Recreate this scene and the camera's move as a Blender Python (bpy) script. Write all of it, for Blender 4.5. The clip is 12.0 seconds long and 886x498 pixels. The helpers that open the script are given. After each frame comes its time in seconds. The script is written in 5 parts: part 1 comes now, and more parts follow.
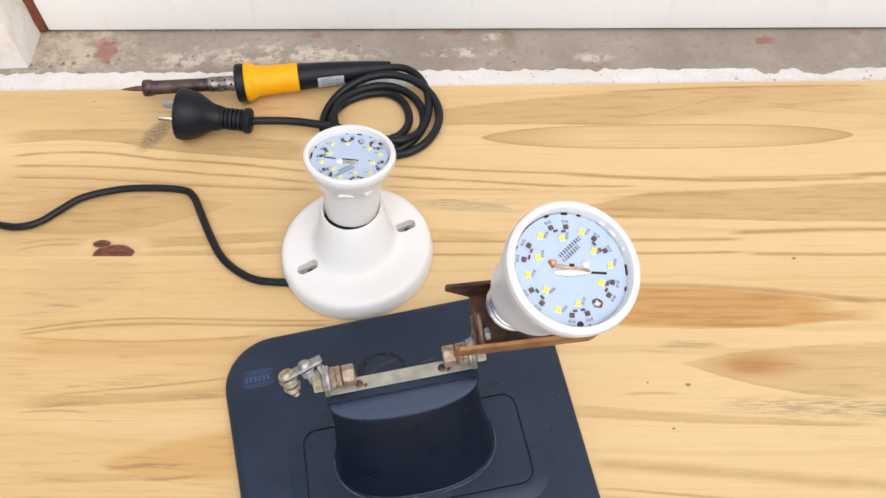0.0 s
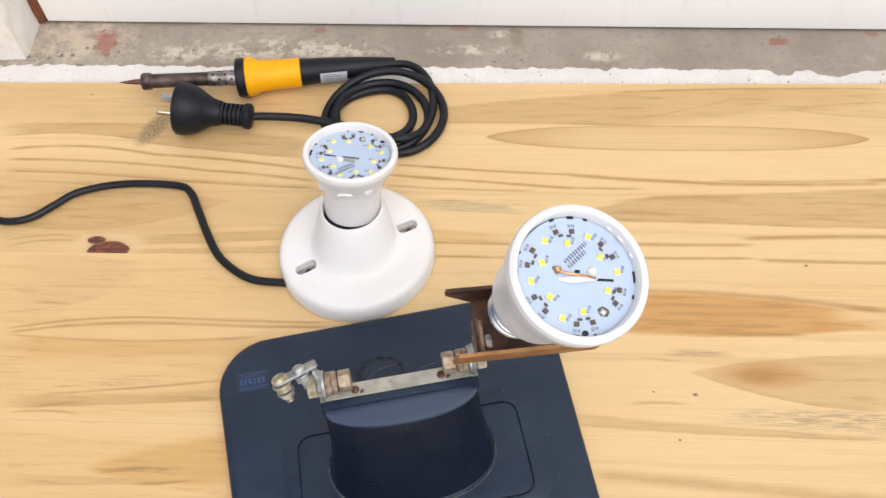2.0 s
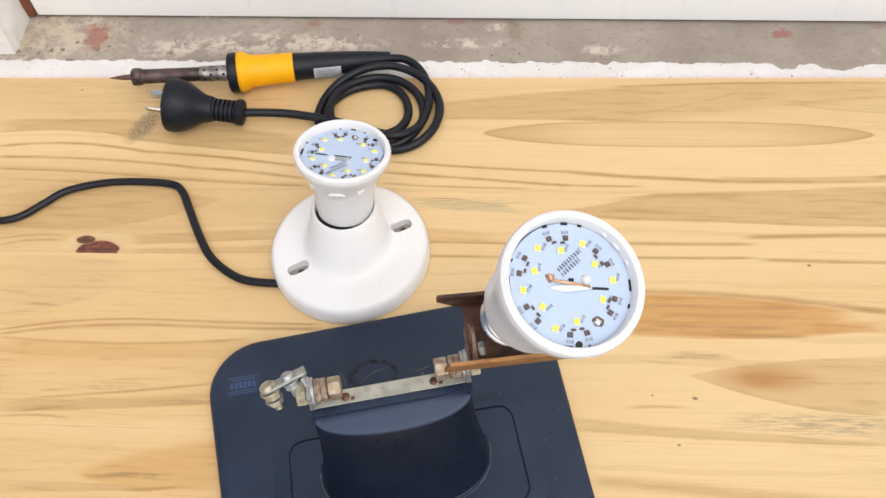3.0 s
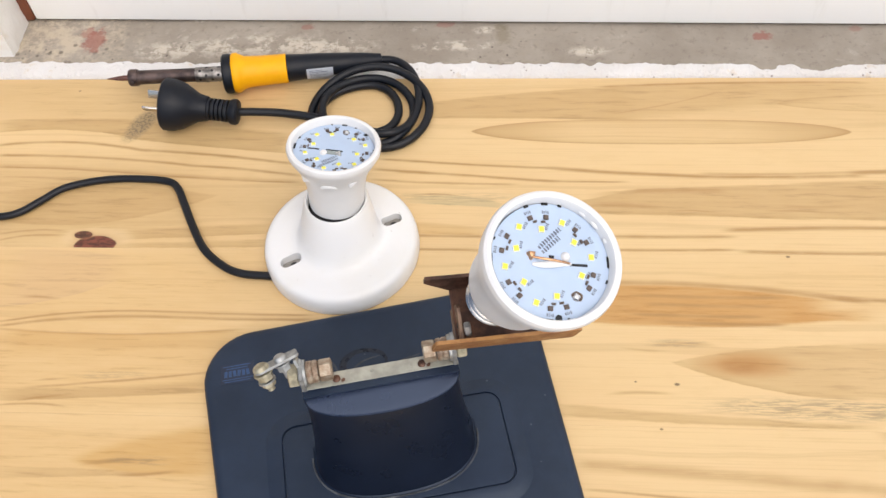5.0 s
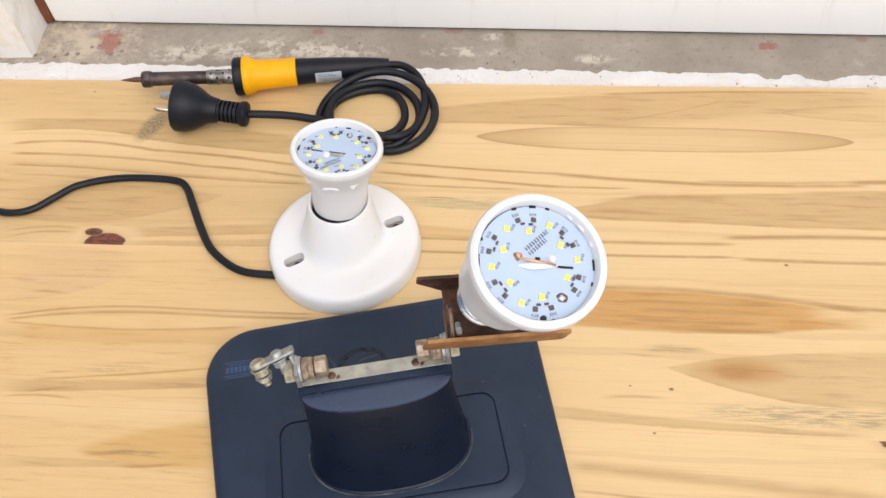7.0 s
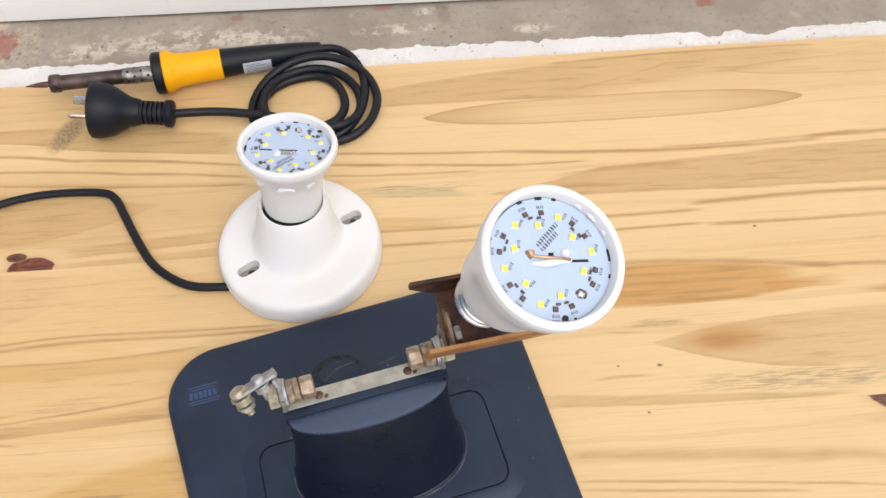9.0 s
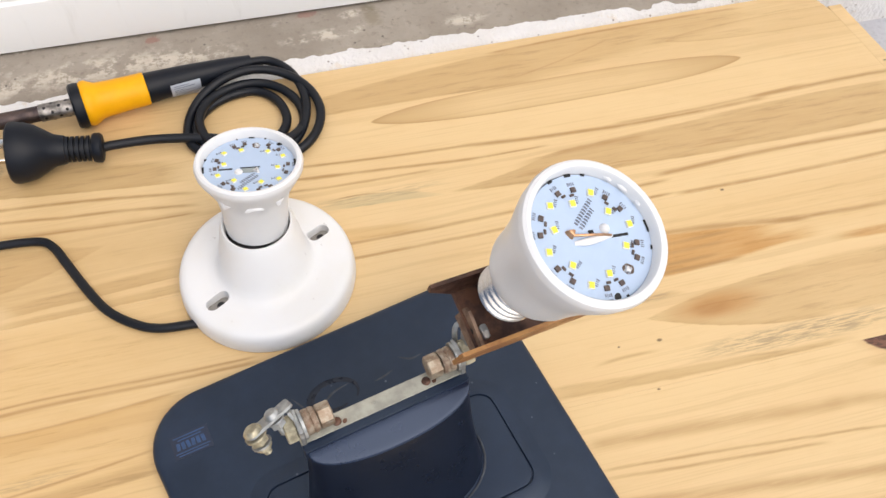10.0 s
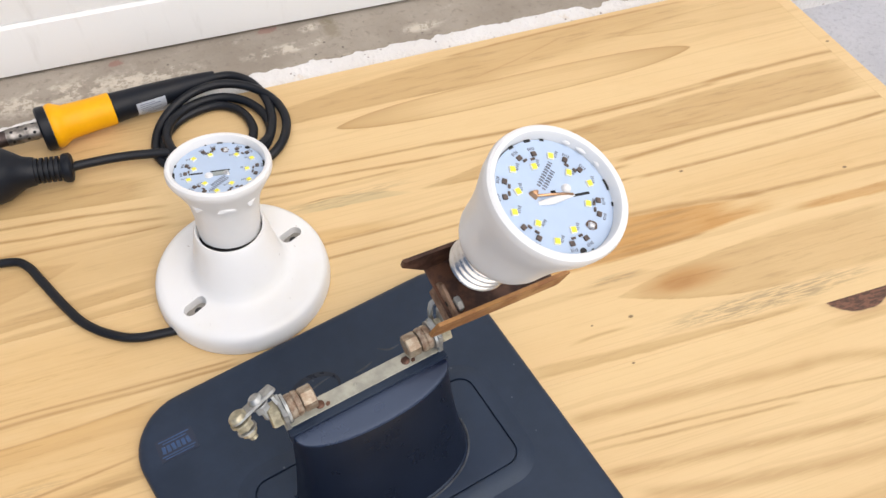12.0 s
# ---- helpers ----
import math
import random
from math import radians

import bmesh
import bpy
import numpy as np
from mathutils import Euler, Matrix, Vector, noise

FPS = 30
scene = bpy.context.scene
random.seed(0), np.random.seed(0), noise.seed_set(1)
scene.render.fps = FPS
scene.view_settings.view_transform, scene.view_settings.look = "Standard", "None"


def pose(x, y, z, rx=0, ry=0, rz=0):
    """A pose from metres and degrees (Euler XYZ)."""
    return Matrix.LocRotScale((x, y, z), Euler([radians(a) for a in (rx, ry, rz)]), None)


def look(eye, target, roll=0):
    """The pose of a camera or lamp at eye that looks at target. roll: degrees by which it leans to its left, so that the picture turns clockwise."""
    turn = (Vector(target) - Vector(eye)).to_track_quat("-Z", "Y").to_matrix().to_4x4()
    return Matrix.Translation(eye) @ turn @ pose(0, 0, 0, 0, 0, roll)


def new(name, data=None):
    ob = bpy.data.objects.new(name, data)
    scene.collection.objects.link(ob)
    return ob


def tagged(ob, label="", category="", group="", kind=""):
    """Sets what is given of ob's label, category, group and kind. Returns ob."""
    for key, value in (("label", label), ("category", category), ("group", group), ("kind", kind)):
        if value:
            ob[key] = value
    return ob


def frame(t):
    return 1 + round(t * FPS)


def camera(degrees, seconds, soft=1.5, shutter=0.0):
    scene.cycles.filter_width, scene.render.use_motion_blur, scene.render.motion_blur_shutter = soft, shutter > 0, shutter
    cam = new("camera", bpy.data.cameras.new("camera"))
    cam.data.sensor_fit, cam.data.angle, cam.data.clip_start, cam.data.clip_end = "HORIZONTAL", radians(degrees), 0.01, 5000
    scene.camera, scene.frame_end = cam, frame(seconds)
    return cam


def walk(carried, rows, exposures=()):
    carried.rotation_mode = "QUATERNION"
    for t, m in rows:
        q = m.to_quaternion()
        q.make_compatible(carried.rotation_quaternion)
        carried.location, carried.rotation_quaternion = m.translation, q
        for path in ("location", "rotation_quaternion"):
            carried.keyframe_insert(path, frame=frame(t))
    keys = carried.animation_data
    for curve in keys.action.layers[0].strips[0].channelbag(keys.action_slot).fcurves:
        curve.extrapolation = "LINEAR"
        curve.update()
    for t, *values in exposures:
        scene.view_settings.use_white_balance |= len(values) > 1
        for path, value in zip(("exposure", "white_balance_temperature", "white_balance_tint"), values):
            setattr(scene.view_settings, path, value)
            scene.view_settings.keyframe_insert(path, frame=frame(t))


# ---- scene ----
cam = camera(53.5, 12.0)
EXPOSURE = 0.38
PATH = [
    (0, (0.0197, 0.0484, 0.5037), (-0.0481, 1.1877, -1.1386), -4.94),
    (0.5, (0.0194, 0.0411, 0.5053), (-0.0573, 1.1941, -1.1271), -4.93),
    (1, (0.028, 0.0446, 0.5008), (-0.0789, 1.1962, -1.1309), -6.01),
    (1.5, (0.023, 0.0449, 0.4967), (-0.0673, 1.1966, -1.1359), -4.95),
    (2, (0.0216, 0.059, 0.4919), (-0.0594, 1.1958, -1.1516), -4.63),
    (2.5, (0.0237, 0.07, 0.487), (-0.0582, 1.1894, -1.1684), -4.85),
    (3, (0.027, 0.0721, 0.4864), (-0.0632, 1.186, -1.1722), -5.18),
    (3.2, (0.0277, 0.072, 0.4857), (-0.0642, 1.1874, -1.1718), -5.26),
    (4.8, (0.0322, 0.0519, 0.4903), (-0.0481, 1.1937, -1.1497), -4.78),
    (5, (0.031, 0.0512, 0.4904), (-0.0463, 1.1942, -1.149), -4.69),
    (5.5, (0.0315, 0.0562, 0.4959), (-0.0465, 1.1908, -1.1492), -4.68),
    (6, (0.0368, 0.059, 0.4909), (-0.064, 1.1882, -1.1568), -5.07),
    (6.5, (0.0418, 0.0466, 0.4985), (-0.0751, 1.1949, -1.1348), -5.51),
    (6.7, (0.0444, 0.0442, 0.4972), (-0.0791, 1.1987, -1.1312), -5.53),
    (8.3, (0.0299, 0.0569, 0.484), (-0.04, 1.1922, -1.1611), -3.76),
    (8.5, (0.0227, 0.0635, 0.4757), (-0.0169, 1.1912, -1.1755), -3.49),
    (9, (0.0038, 0.0749, 0.4787), (0.0988, 1.1644, -1.1958), -1.71),
    (9.5, (-0.0192, 0.0828, 0.4765), (0.1868, 1.1537, -1.2), 0.25),
    (10, (-0.047, 0.093, 0.4541), (0.2951, 1.1589, -1.2033), 1.43),
    (10.5, (-0.0666, 0.0886, 0.4464), (0.3852, 1.1511, -1.1867), 2.58),
    (11, (-0.078, 0.0665, 0.4537), (0.4145, 1.159, -1.1475), 2.69),
    (11.5, (-0.0714, 0.0607, 0.4588), (0.402, 1.1597, -1.1438), 1.36),
    (12, (-0.0543, 0.0675, 0.449), (0.3647, 1.1724, -1.1646), 0.14),
]
walk(cam, [(t, look(eye, target, roll)) for t, eye, target, roll in PATH], [(0.0, EXPOSURE), (12.0, EXPOSURE)])

# ---- world and light ----
world = bpy.data.worlds.new("sky")
scene.world = world
world.use_nodes = True
wn = world.node_tree
sky = wn.nodes.new("ShaderNodeTexSky")
sky.sky_type = "NISHITA"
sky.sun_disc = False
sky.sun_elevation = radians(55)
sky.sun_rotation = radians(155)
sky.air_density, sky.dust_density, sky.ozone_density = 1.0, 3.0, 1.0
wn.links.new(sky.outputs["Color"], wn.nodes["Background"].inputs["Color"])
wn.nodes["Background"].inputs["Strength"].default_value = 0.12
sun_data = bpy.data.lights.new("sun", "SUN")
sun_data.energy, sun_data.angle, sun_data.color = 1.5, radians(75), (1.0, 0.95, 0.885)
sun = new("sun", sun_data)
sun.matrix_world = look((0.35, -0.75, 1.2), (0, 0, 0))


# ---- material tools ----
class Surface:
    """A node material whose colour, gloss and relief are put together from small steps."""

    def __init__(self, name, rough=0.5, metal=0.0, color=(0.8, 0.8, 0.8)):
        self.mat = bpy.data.materials.new(name)
        self.mat.use_nodes = True
        self.tree = self.mat.node_tree
        self.shader = self.tree.nodes["Principled BSDF"]
        self.shader.inputs["Roughness"].default_value = rough
        self.shader.inputs["Metallic"].default_value = metal
        self.shader.inputs["Base Color"].default_value = (*color, 1)
        self.coords = self.tree.nodes.new("ShaderNodeTexCoord").outputs["Object"]
        split = self.tree.nodes.new("ShaderNodeSeparateXYZ")
        self.tree.links.new(self.coords, split.inputs[0])
        self.x, self.y, self.z = split.outputs

    def put(self, socket, value):
        if isinstance(value, bpy.types.NodeSocket):
            self.tree.links.new(value, socket)
        elif isinstance(value, tuple) and len(value) == 3 and socket.type == "RGBA":
            socket.default_value = (*value, 1)
        else:
            socket.default_value = value

    def math(self, op, a, b=0.0, c=0.0, clamp=False):
        node = self.tree.nodes.new("ShaderNodeMath")
        node.operation, node.use_clamp = op, clamp
        for socket, value in zip(node.inputs, (a, b, c)):
            self.put(socket, value)
        return node.outputs[0]

    def vec(self, x, y, z=0.0):
        node = self.tree.nodes.new("ShaderNodeCombineXYZ")
        for socket, value in zip(node.inputs, (x, y, z)):
            self.put(socket, value)
        return node.outputs[0]

    def stretched(self, sx, sy, sz=1.0):
        return self.vec(self.math("MULTIPLY", self.x, sx), self.math("MULTIPLY", self.y, sy), self.math("MULTIPLY", self.z, sz))

    def noise(self, where=None, scale=5.0, detail=4.0, rough=0.55, line=None):
        node = self.tree.nodes.new("ShaderNodeTexNoise")
        if line is not None:
            node.noise_dimensions = "1D"
            self.put(node.inputs["W"], line)
        else:
            self.put(node.inputs["Vector"], where if where is not None else self.coords)
        node.inputs["Scale"].default_value = scale
        node.inputs["Detail"].default_value = detail
        node.inputs["Roughness"].default_value = rough
        return node.outputs[0]

    def cells(self, where=None, scale=50.0):
        node = self.tree.nodes.new("ShaderNodeTexVoronoi")
        self.put(node.inputs["Vector"], where if where is not None else self.coords)
        node.inputs["Scale"].default_value = scale
        return node.outputs["Distance"]

    def ramp(self, value, low, high, out_low=0.0, out_high=1.0):
        node = self.tree.nodes.new("ShaderNodeMapRange")
        node.interpolation_type = "SMOOTHSTEP"
        for socket, v in zip(node.inputs, (value, low, high, out_low, out_high)):
            self.put(socket, v)
        return node.outputs[0]

    def mix(self, fac, a, b):
        node = self.tree.nodes.new("ShaderNodeMix")
        node.data_type = "RGBA"
        self.put(node.inputs[0], fac)
        self.put(node.inputs[6], a)
        self.put(node.inputs[7], b)
        return node.outputs[2]

    def spot(self, u, v, half_u, half_v, wobble=None, edge=0.25, turn=0.0):
        """1 inside an uneven ellipse, 0 outside."""
        d = self.far(u, v, half_u, half_v, turn)
        if wobble is not None:
            d = self.math("ADD", d, wobble)
        return self.ramp(d, 1.0 + edge, 1.0 - edge)

    def far(self, u, v, half_u, half_v, turn=0.0):
        c, s = math.cos(radians(turn)), math.sin(radians(turn))
        du, dv = self.math("SUBTRACT", self.x, u), self.math("SUBTRACT", self.y, v)
        a = self.math("ADD", self.math("MULTIPLY", du, c / half_u), self.math("MULTIPLY", dv, s / half_u))
        b = self.math("SUBTRACT", self.math("MULTIPLY", dv, c / half_v), self.math("MULTIPLY", du, s / half_v))
        return self.math("SQRT", self.math("ADD", self.math("MULTIPLY", a, a), self.math("MULTIPLY", b, b)))

    def done(self, color=None, rough=None, bump=None, strength=0.2, depth=0.001):
        if color is not None:
            self.put(self.shader.inputs["Base Color"], color)
        if rough is not None:
            self.put(self.shader.inputs["Roughness"], rough)
        if bump is not None:
            node = self.tree.nodes.new("ShaderNodeBump")
            node.inputs["Strength"].default_value = strength
            node.inputs["Distance"].default_value = depth
            self.put(node.inputs["Height"], bump)
            self.tree.links.new(node.outputs[0], self.shader.inputs["Normal"])
        return self.mat


def plain(name, color, rough=0.5, metal=0.0, vary=0.12, scale=60.0, strength=0.08, fine=600.0, spec=0.5):
    """A material of one colour with faint stains and a fine grain."""
    s = Surface(name, rough, metal)
    s.shader.inputs["Specular IOR Level"].default_value = spec
    big = s.noise(scale=scale, detail=5)
    fac = s.ramp(big, 0.35, 0.7)
    dark = tuple(c * (1 - 2 * vary) for c in color)
    return s.done(s.mix(fac, dark, color), s.ramp(big, 0.3, 0.7, rough * 0.85, min(1, rough * 1.2)), s.noise(scale=fine, detail=2), strength, 0.0004)


WOOD_LIGHT, WOOD_MID, WOOD_DARK = (0.672, 0.485, 0.246), (0.54, 0.355, 0.155), (0.335, 0.185, 0.07)
WOOD_LINE = (0.37, 0.21, 0.073)


class Pine(Surface):
    """Clear-lacquered pine: a pale ground with faint grain along x, on which lines, bands, lenses and knots are laid one by one."""

    def ground(self, shift):
        warp = self.noise(self.stretched(11.0, 26.0), 1.0, 3.0, 0.5)
        self.v = self.math("ADD", self.y, self.math("MULTIPLY_ADD", warp, 0.0020, -0.0010))
        field = self.math("ADD", self.y, self.math("MULTIPLY_ADD", self.noise(self.stretched(5.0, 14.0), 1.0, 3.0, 0.5), 0.022, shift))
        self.lines = self.noise(line=field, scale=95.0, detail=3.0, rough=0.6)
        self.fine = self.noise(self.stretched(9.0, 900.0), 1.0, 4.0, 0.6)
        self.ragged = self.noise(self.stretched(24.0, 260.0), 1.0, 5.0, 0.68)
        cloud = self.noise(self.stretched(7.0, 22.0), 1.0, 3.0)
        blotch = self.noise(self.stretched(26.0, 80.0), 1.0, 5.0, 0.65)
        self.wob = self.math("MULTIPLY_ADD", self.noise(self.stretched(14.0, 45.0), 1.0, 4.0, 0.65), 0.9, -0.45)
        self.tear = self.math("MULTIPLY_ADD", self.noise(self.stretched(70.0, 500.0), 1.0, 5.0, 0.7), 0.0024, -0.0012)
        col = self.mix(self.math("MULTIPLY", self.ramp(cloud, 0.4, 0.75), 0.5), WOOD_LIGHT, (0.63, 0.43, 0.205))
        col = self.mix(self.math("MULTIPLY", self.ramp(blotch, 0.5, 0.75), 0.18), col, WOOD_MID)
        col = self.mix(self.math("MULTIPLY", self.ramp(self.ragged, 0.52, 0.7), 0.14), col, WOOD_MID)
        col = self.mix(self.math("MULTIPLY", self.ramp(self.lines, 0.55, 0.68), 0.16), col, WOOD_DARK)
        self.col = self.mix(self.math("MULTIPLY", self.ramp(self.fine, 0.48, 0.72), 0.17), col, WOOD_DARK)
        self.strength = self.ramp(self.noise(self.stretched(16.0, 40.0), 1.0, 3.0), 0.25, 0.6, 0.6, 1.0)
        return self

    def lay(self, mask, amount, tint):
        self.col = self.mix(self.math("MULTIPLY", mask, amount), self.col, tint)

    def off(self, p, q, r):
        """How far a place lies above the bow through three points."""
        (a, b, c), m = (p[0], q[0], r[0]), np.array([p[1], q[1], r[1]])
        k2, k1, k0 = (float(k) for k in np.linalg.solve(np.array([[t * t, t, 1.0] for t in (a, b, c)]), m))
        bow = self.math("MULTIPLY_ADD", self.math("MULTIPLY_ADD", self.x, k2, k1), self.x, k0)
        return self.math("SUBTRACT", self.v, bow)

    def between(self, u0, u1, soft):
        return self.math("MULTIPLY", self.ramp(self.x, u0 - soft, u0 + soft), self.ramp(self.x, u1 + soft, u1 - soft))

    def line(self, p, q, r, width, amount, fade=0.0):
        """A dark growth line through three points; fade: how far it dies away on its rear side."""
        d = self.math("ADD", self.off(p, q, r), self.math("MULTIPLY", self.tear, 0.5))
        m = self.ramp(self.math("ABSOLUTE", d), width * 1.6, 0.0)
        if fade:
            tail = self.math("MULTIPLY", self.ramp(d, fade, 0.0, 0.0, 0.6), self.ramp(d, -width * 0.5, 0.0))
            m = self.math("MAXIMUM", m, tail)
        m = self.math("MULTIPLY", self.math("MULTIPLY", m, self.strength), self.ramp(self.ragged, 0.3, 0.55, 0.55, 1.0))
        self.lay(self.math("MULTIPLY", m, self.between(p[0], r[0], 0.008)), min(0.95, amount * 1.75), WOOD_LINE)

    def band(self, p, q, r, p2, q2, r2, amount, tint, soft, soft_rear=0.0):
        """A tinted band between a front bow and a rear bow, each with an edge of its own softness."""
        soft_rear = soft_rear or soft
        front = self.math("ADD", self.off(p, q, r), self.tear)
        rear = self.math("ADD", self.off(p2, q2, r2), self.tear)
        m = self.math("MULTIPLY", self.ramp(front, -soft * 0.5, soft), self.ramp(rear, soft_rear * 0.5, -soft_rear))
        rim = self.ramp(front, 0.004, 0.0, 0.72, 1.0) if soft < 0.002 else 0.9
        m = self.math("MULTIPLY", self.math("MULTIPLY", m, rim), self.ramp(self.ragged, 0.3, 0.6, 0.78, 1.0))
        m = self.math("MULTIPLY", m, self.between(max(p[0], p2[0]), min(r[0], r2[0]), 0.016))
        amount = min(0.98, amount * 1.6)
        self.lay(m, amount, tint)
        self.lay(self.math("MULTIPLY", m, self.ramp(self.ragged, 0.52, 0.66)), amount * 0.55, tuple(c * 0.7 for c in tint))

    def lens(self, u, v, hu, hv, fill, rim):
        """A lens-shaped figure, darker towards its outline and its two ends."""
        a = self.math("DIVIDE", self.math("SUBTRACT", self.x, u), hu)
        b = self.math("ABSOLUTE", self.math("DIVIDE", self.math("SUBTRACT", self.v, v), hv))
        d = self.math("ADD", self.math("ADD", self.math("POWER", self.math("ABSOLUTE", a), 3.0), self.math("POWER", b, 1.5)), self.math("MULTIPLY", self.wob, 0.1))
        inside = self.ramp(d, 1.03, 0.97)
        ends = self.ramp(self.math("ABSOLUTE", a), 0.35, 0.85, 0.25, 1.0)
        self.lay(self.math("MULTIPLY", inside, ends), fill, BUFF)
        edge = self.math("EXPONENT", self.math("MULTIPLY", self.math("ABSOLUTE", self.math("SUBTRACT", d, 1.0)), -7.0))
        self.lay(self.math("MULTIPLY", self.math("MULTIPLY", edge, inside), self.strength), rim, WOOD_LINE)

    def patch(self, u, v, hu, hv, amount, tint, edge):
        m = self.spot(u, v, hu, hv, self.math("ADD", self.wob, self.math("MULTIPLY_ADD", self.ragged, 1.1, -0.55)), edge)
        m = self.math("MULTIPLY", m, self.ramp(self.ragged, 0.34, 0.6, 0.7, 1.0))
        self.lay(m, amount, tint)
        self.lay(self.math("MULTIPLY", m, self.ramp(self.ragged, 0.55, 0.68)), amount * 0.7, tuple(c * 0.72 for c in tint))

    def streak(self, u, v, hu, hv, amount):
        grain = self.noise(self.stretched(60.0, 700.0), 1.0, 5.0, 0.7)
        self.lay(self.math("MULTIPLY", self.spot(u, v, hu, hv, self.wob, 0.5), self.ramp(grain, 0.42, 0.6)), amount, (0.17, 0.135, 0.085))

    def soot(self, u, v, hu, hv, turn):
        m = self.spot(u, v, hu, hv, self.math("MULTIPLY", self.wob, 0.7), 0.45, turn)
        self.lay(m, 0.62, (0.25, 0.185, 0.1))
        self.lay(self.math("MULTIPLY", m, self.ramp(self.noise(scale=520.0, detail=3, rough=0.7), 0.46, 0.58)), 0.75, (0.14, 0.11, 0.07))

    def knot(self, u, v, hu, hv, tint, halo=1.5):
        self.lay(self.spot(u, v, hu * halo, hv * halo, self.wob, 0.3), 0.35, (0.4, 0.22, 0.09))
        m = self.spot(u, v, hu, hv, self.math("MULTIPLY", self.wob, 0.9), 0.06)
        swirl = self.ramp(self.noise(self.stretched(160.0, 420.0), 1.0, 4.0, 0.7), 0.4, 0.62)
        self.col = self.mix(m, self.col, self.mix(swirl, tint, tuple(c * 0.35 for c in tint)))

    def dot(self, u, v, r):
        self.lay(self.spot(u, v, r * 0.8, r * 0.5, None, 0.5), 0.8, (0.09, 0.05, 0.025))

    def finish(self):
        gloss = self.ramp(self.noise(scale=30.0), 0.3, 0.7, 0.4, 0.58)
        return self.done(self.col, gloss, self.math("ADD", self.fine, self.math("MULTIPLY", self.lines, 0.6)), 0.12, 0.0004)


# ---- mesh tools ----
def part(name, bm, material, parent=None, label="", smooth=True, sharp=35.0):
    """Links a bmesh as one mesh object under a thing or part."""
    bmesh.ops.recalc_face_normals(bm, faces=bm.faces)
    data = bpy.data.meshes.new(name)
    bm.to_mesh(data)
    bm.free()
    if smooth:
        data.polygons.foreach_set("use_smooth", [True] * len(data.polygons))
        data.set_sharp_from_angle(angle=radians(sharp))
    data.materials.append(material)
    ob = new(name, data)
    ob.parent = parent
    return tagged(ob, label)


def thing(name, m, label, category, group="", kind=""):
    ob = new(name)
    ob.empty_display_size = 0.01
    ob.matrix_basis = m
    return tagged(ob, label, category, group, kind)


def axes(origin, z, x=(1, 0, 0)):
    """A pose at origin whose z axis goes along z and whose x axis is as near to x as can be."""
    z = Vector(z).normalized()
    x = Vector(x)
    x = (x - z * x.dot(z)).normalized()
    y = z.cross(x)
    return Matrix.Translation(origin) @ Matrix((x, y, z)).transposed().to_4x4()


def moved(bm, m):
    bmesh.ops.transform(bm, matrix=m, verts=bm.verts)
    return bm


def joined(*parts):
    out = bmesh.new()
    for bm in parts:
        data = bpy.data.meshes.new("piece")
        bm.to_mesh(data)
        bm.free()
        out.from_mesh(data)
        bpy.data.meshes.remove(data)
    return out


def box(sx, sy, sz, m=Matrix(), bevel=0.0, segments=2):
    bm = bmesh.new()
    bmesh.ops.create_cube(bm, size=1.0)
    bmesh.ops.scale(bm, vec=(sx, sy, sz), verts=bm.verts)
    if bevel:
        bmesh.ops.bevel(bm, geom=list(bm.edges), offset=bevel, segments=segments, profile=0.6, affect="EDGES")
    return moved(bm, m)


def lathe(profile, steps=64, m=Matrix(), arc=360.0, wave=None):
    """Turns (radius, height) pairs round z. wave(angle, height) scales the radius."""
    bm = bmesh.new()
    rings = []
    full = arc >= 360
    for r, h in profile:
        if r < 1e-6:
            rings.append([bm.verts.new((0, 0, h))])
            continue
        ring = []
        for i in range(steps if full else steps + 1):
            a = radians(arc) * i / steps
            k = wave(a, h) if wave else 1.0
            ring.append(bm.verts.new((r * k * math.cos(a), r * k * math.sin(a), h)))
        rings.append(ring)
    for lo, hi in zip(rings, rings[1:]):
        count = max(len(lo), len(hi))
        for i in range(count if full else count - 1):
            j = (i + 1) % count
            quad = [lo[i % len(lo)], lo[j % len(lo)], hi[j % len(hi)], hi[i % len(hi)]]
            quad = list(dict.fromkeys(quad))
            if len(quad) > 2:
                bm.faces.new(quad)
    return moved(bm, m)


def rounded(corners, radii, steps=8):
    """A polygon (counter-clockwise) with rounded corners, as points."""
    pts = []
    count = len(corners)
    for i, c in enumerate(corners):
        p, a, b = Vector(c), Vector(corners[i - 1]), Vector(corners[(i + 1) % count])
        da, db = (a - p).normalized(), (b - p).normalized()
        half = da.angle(db) / 2
        r = radii[i]
        reach = r / math.tan(half)
        centre = p + (da + db).normalized() * (r / math.sin(half))
        start, end = p + da * reach - centre, p + db * reach - centre
        sweep = start.angle_signed(end)
        for k in range(steps + 1):
            v = start.copy()
            v.rotate(Matrix.Rotation(-sweep * k / steps, 2))
            pts.append(centre + v)
    return pts


def inset(points, d):
    """Moves a counter-clockwise outline inwards by about d."""
    out = []
    count = len(points)
    for i, p in enumerate(points):
        t = points[(i + 1) % count] - points[i - 1]
        out.append(p + Vector((-t.y, t.x)).normalized() * d)
    return out


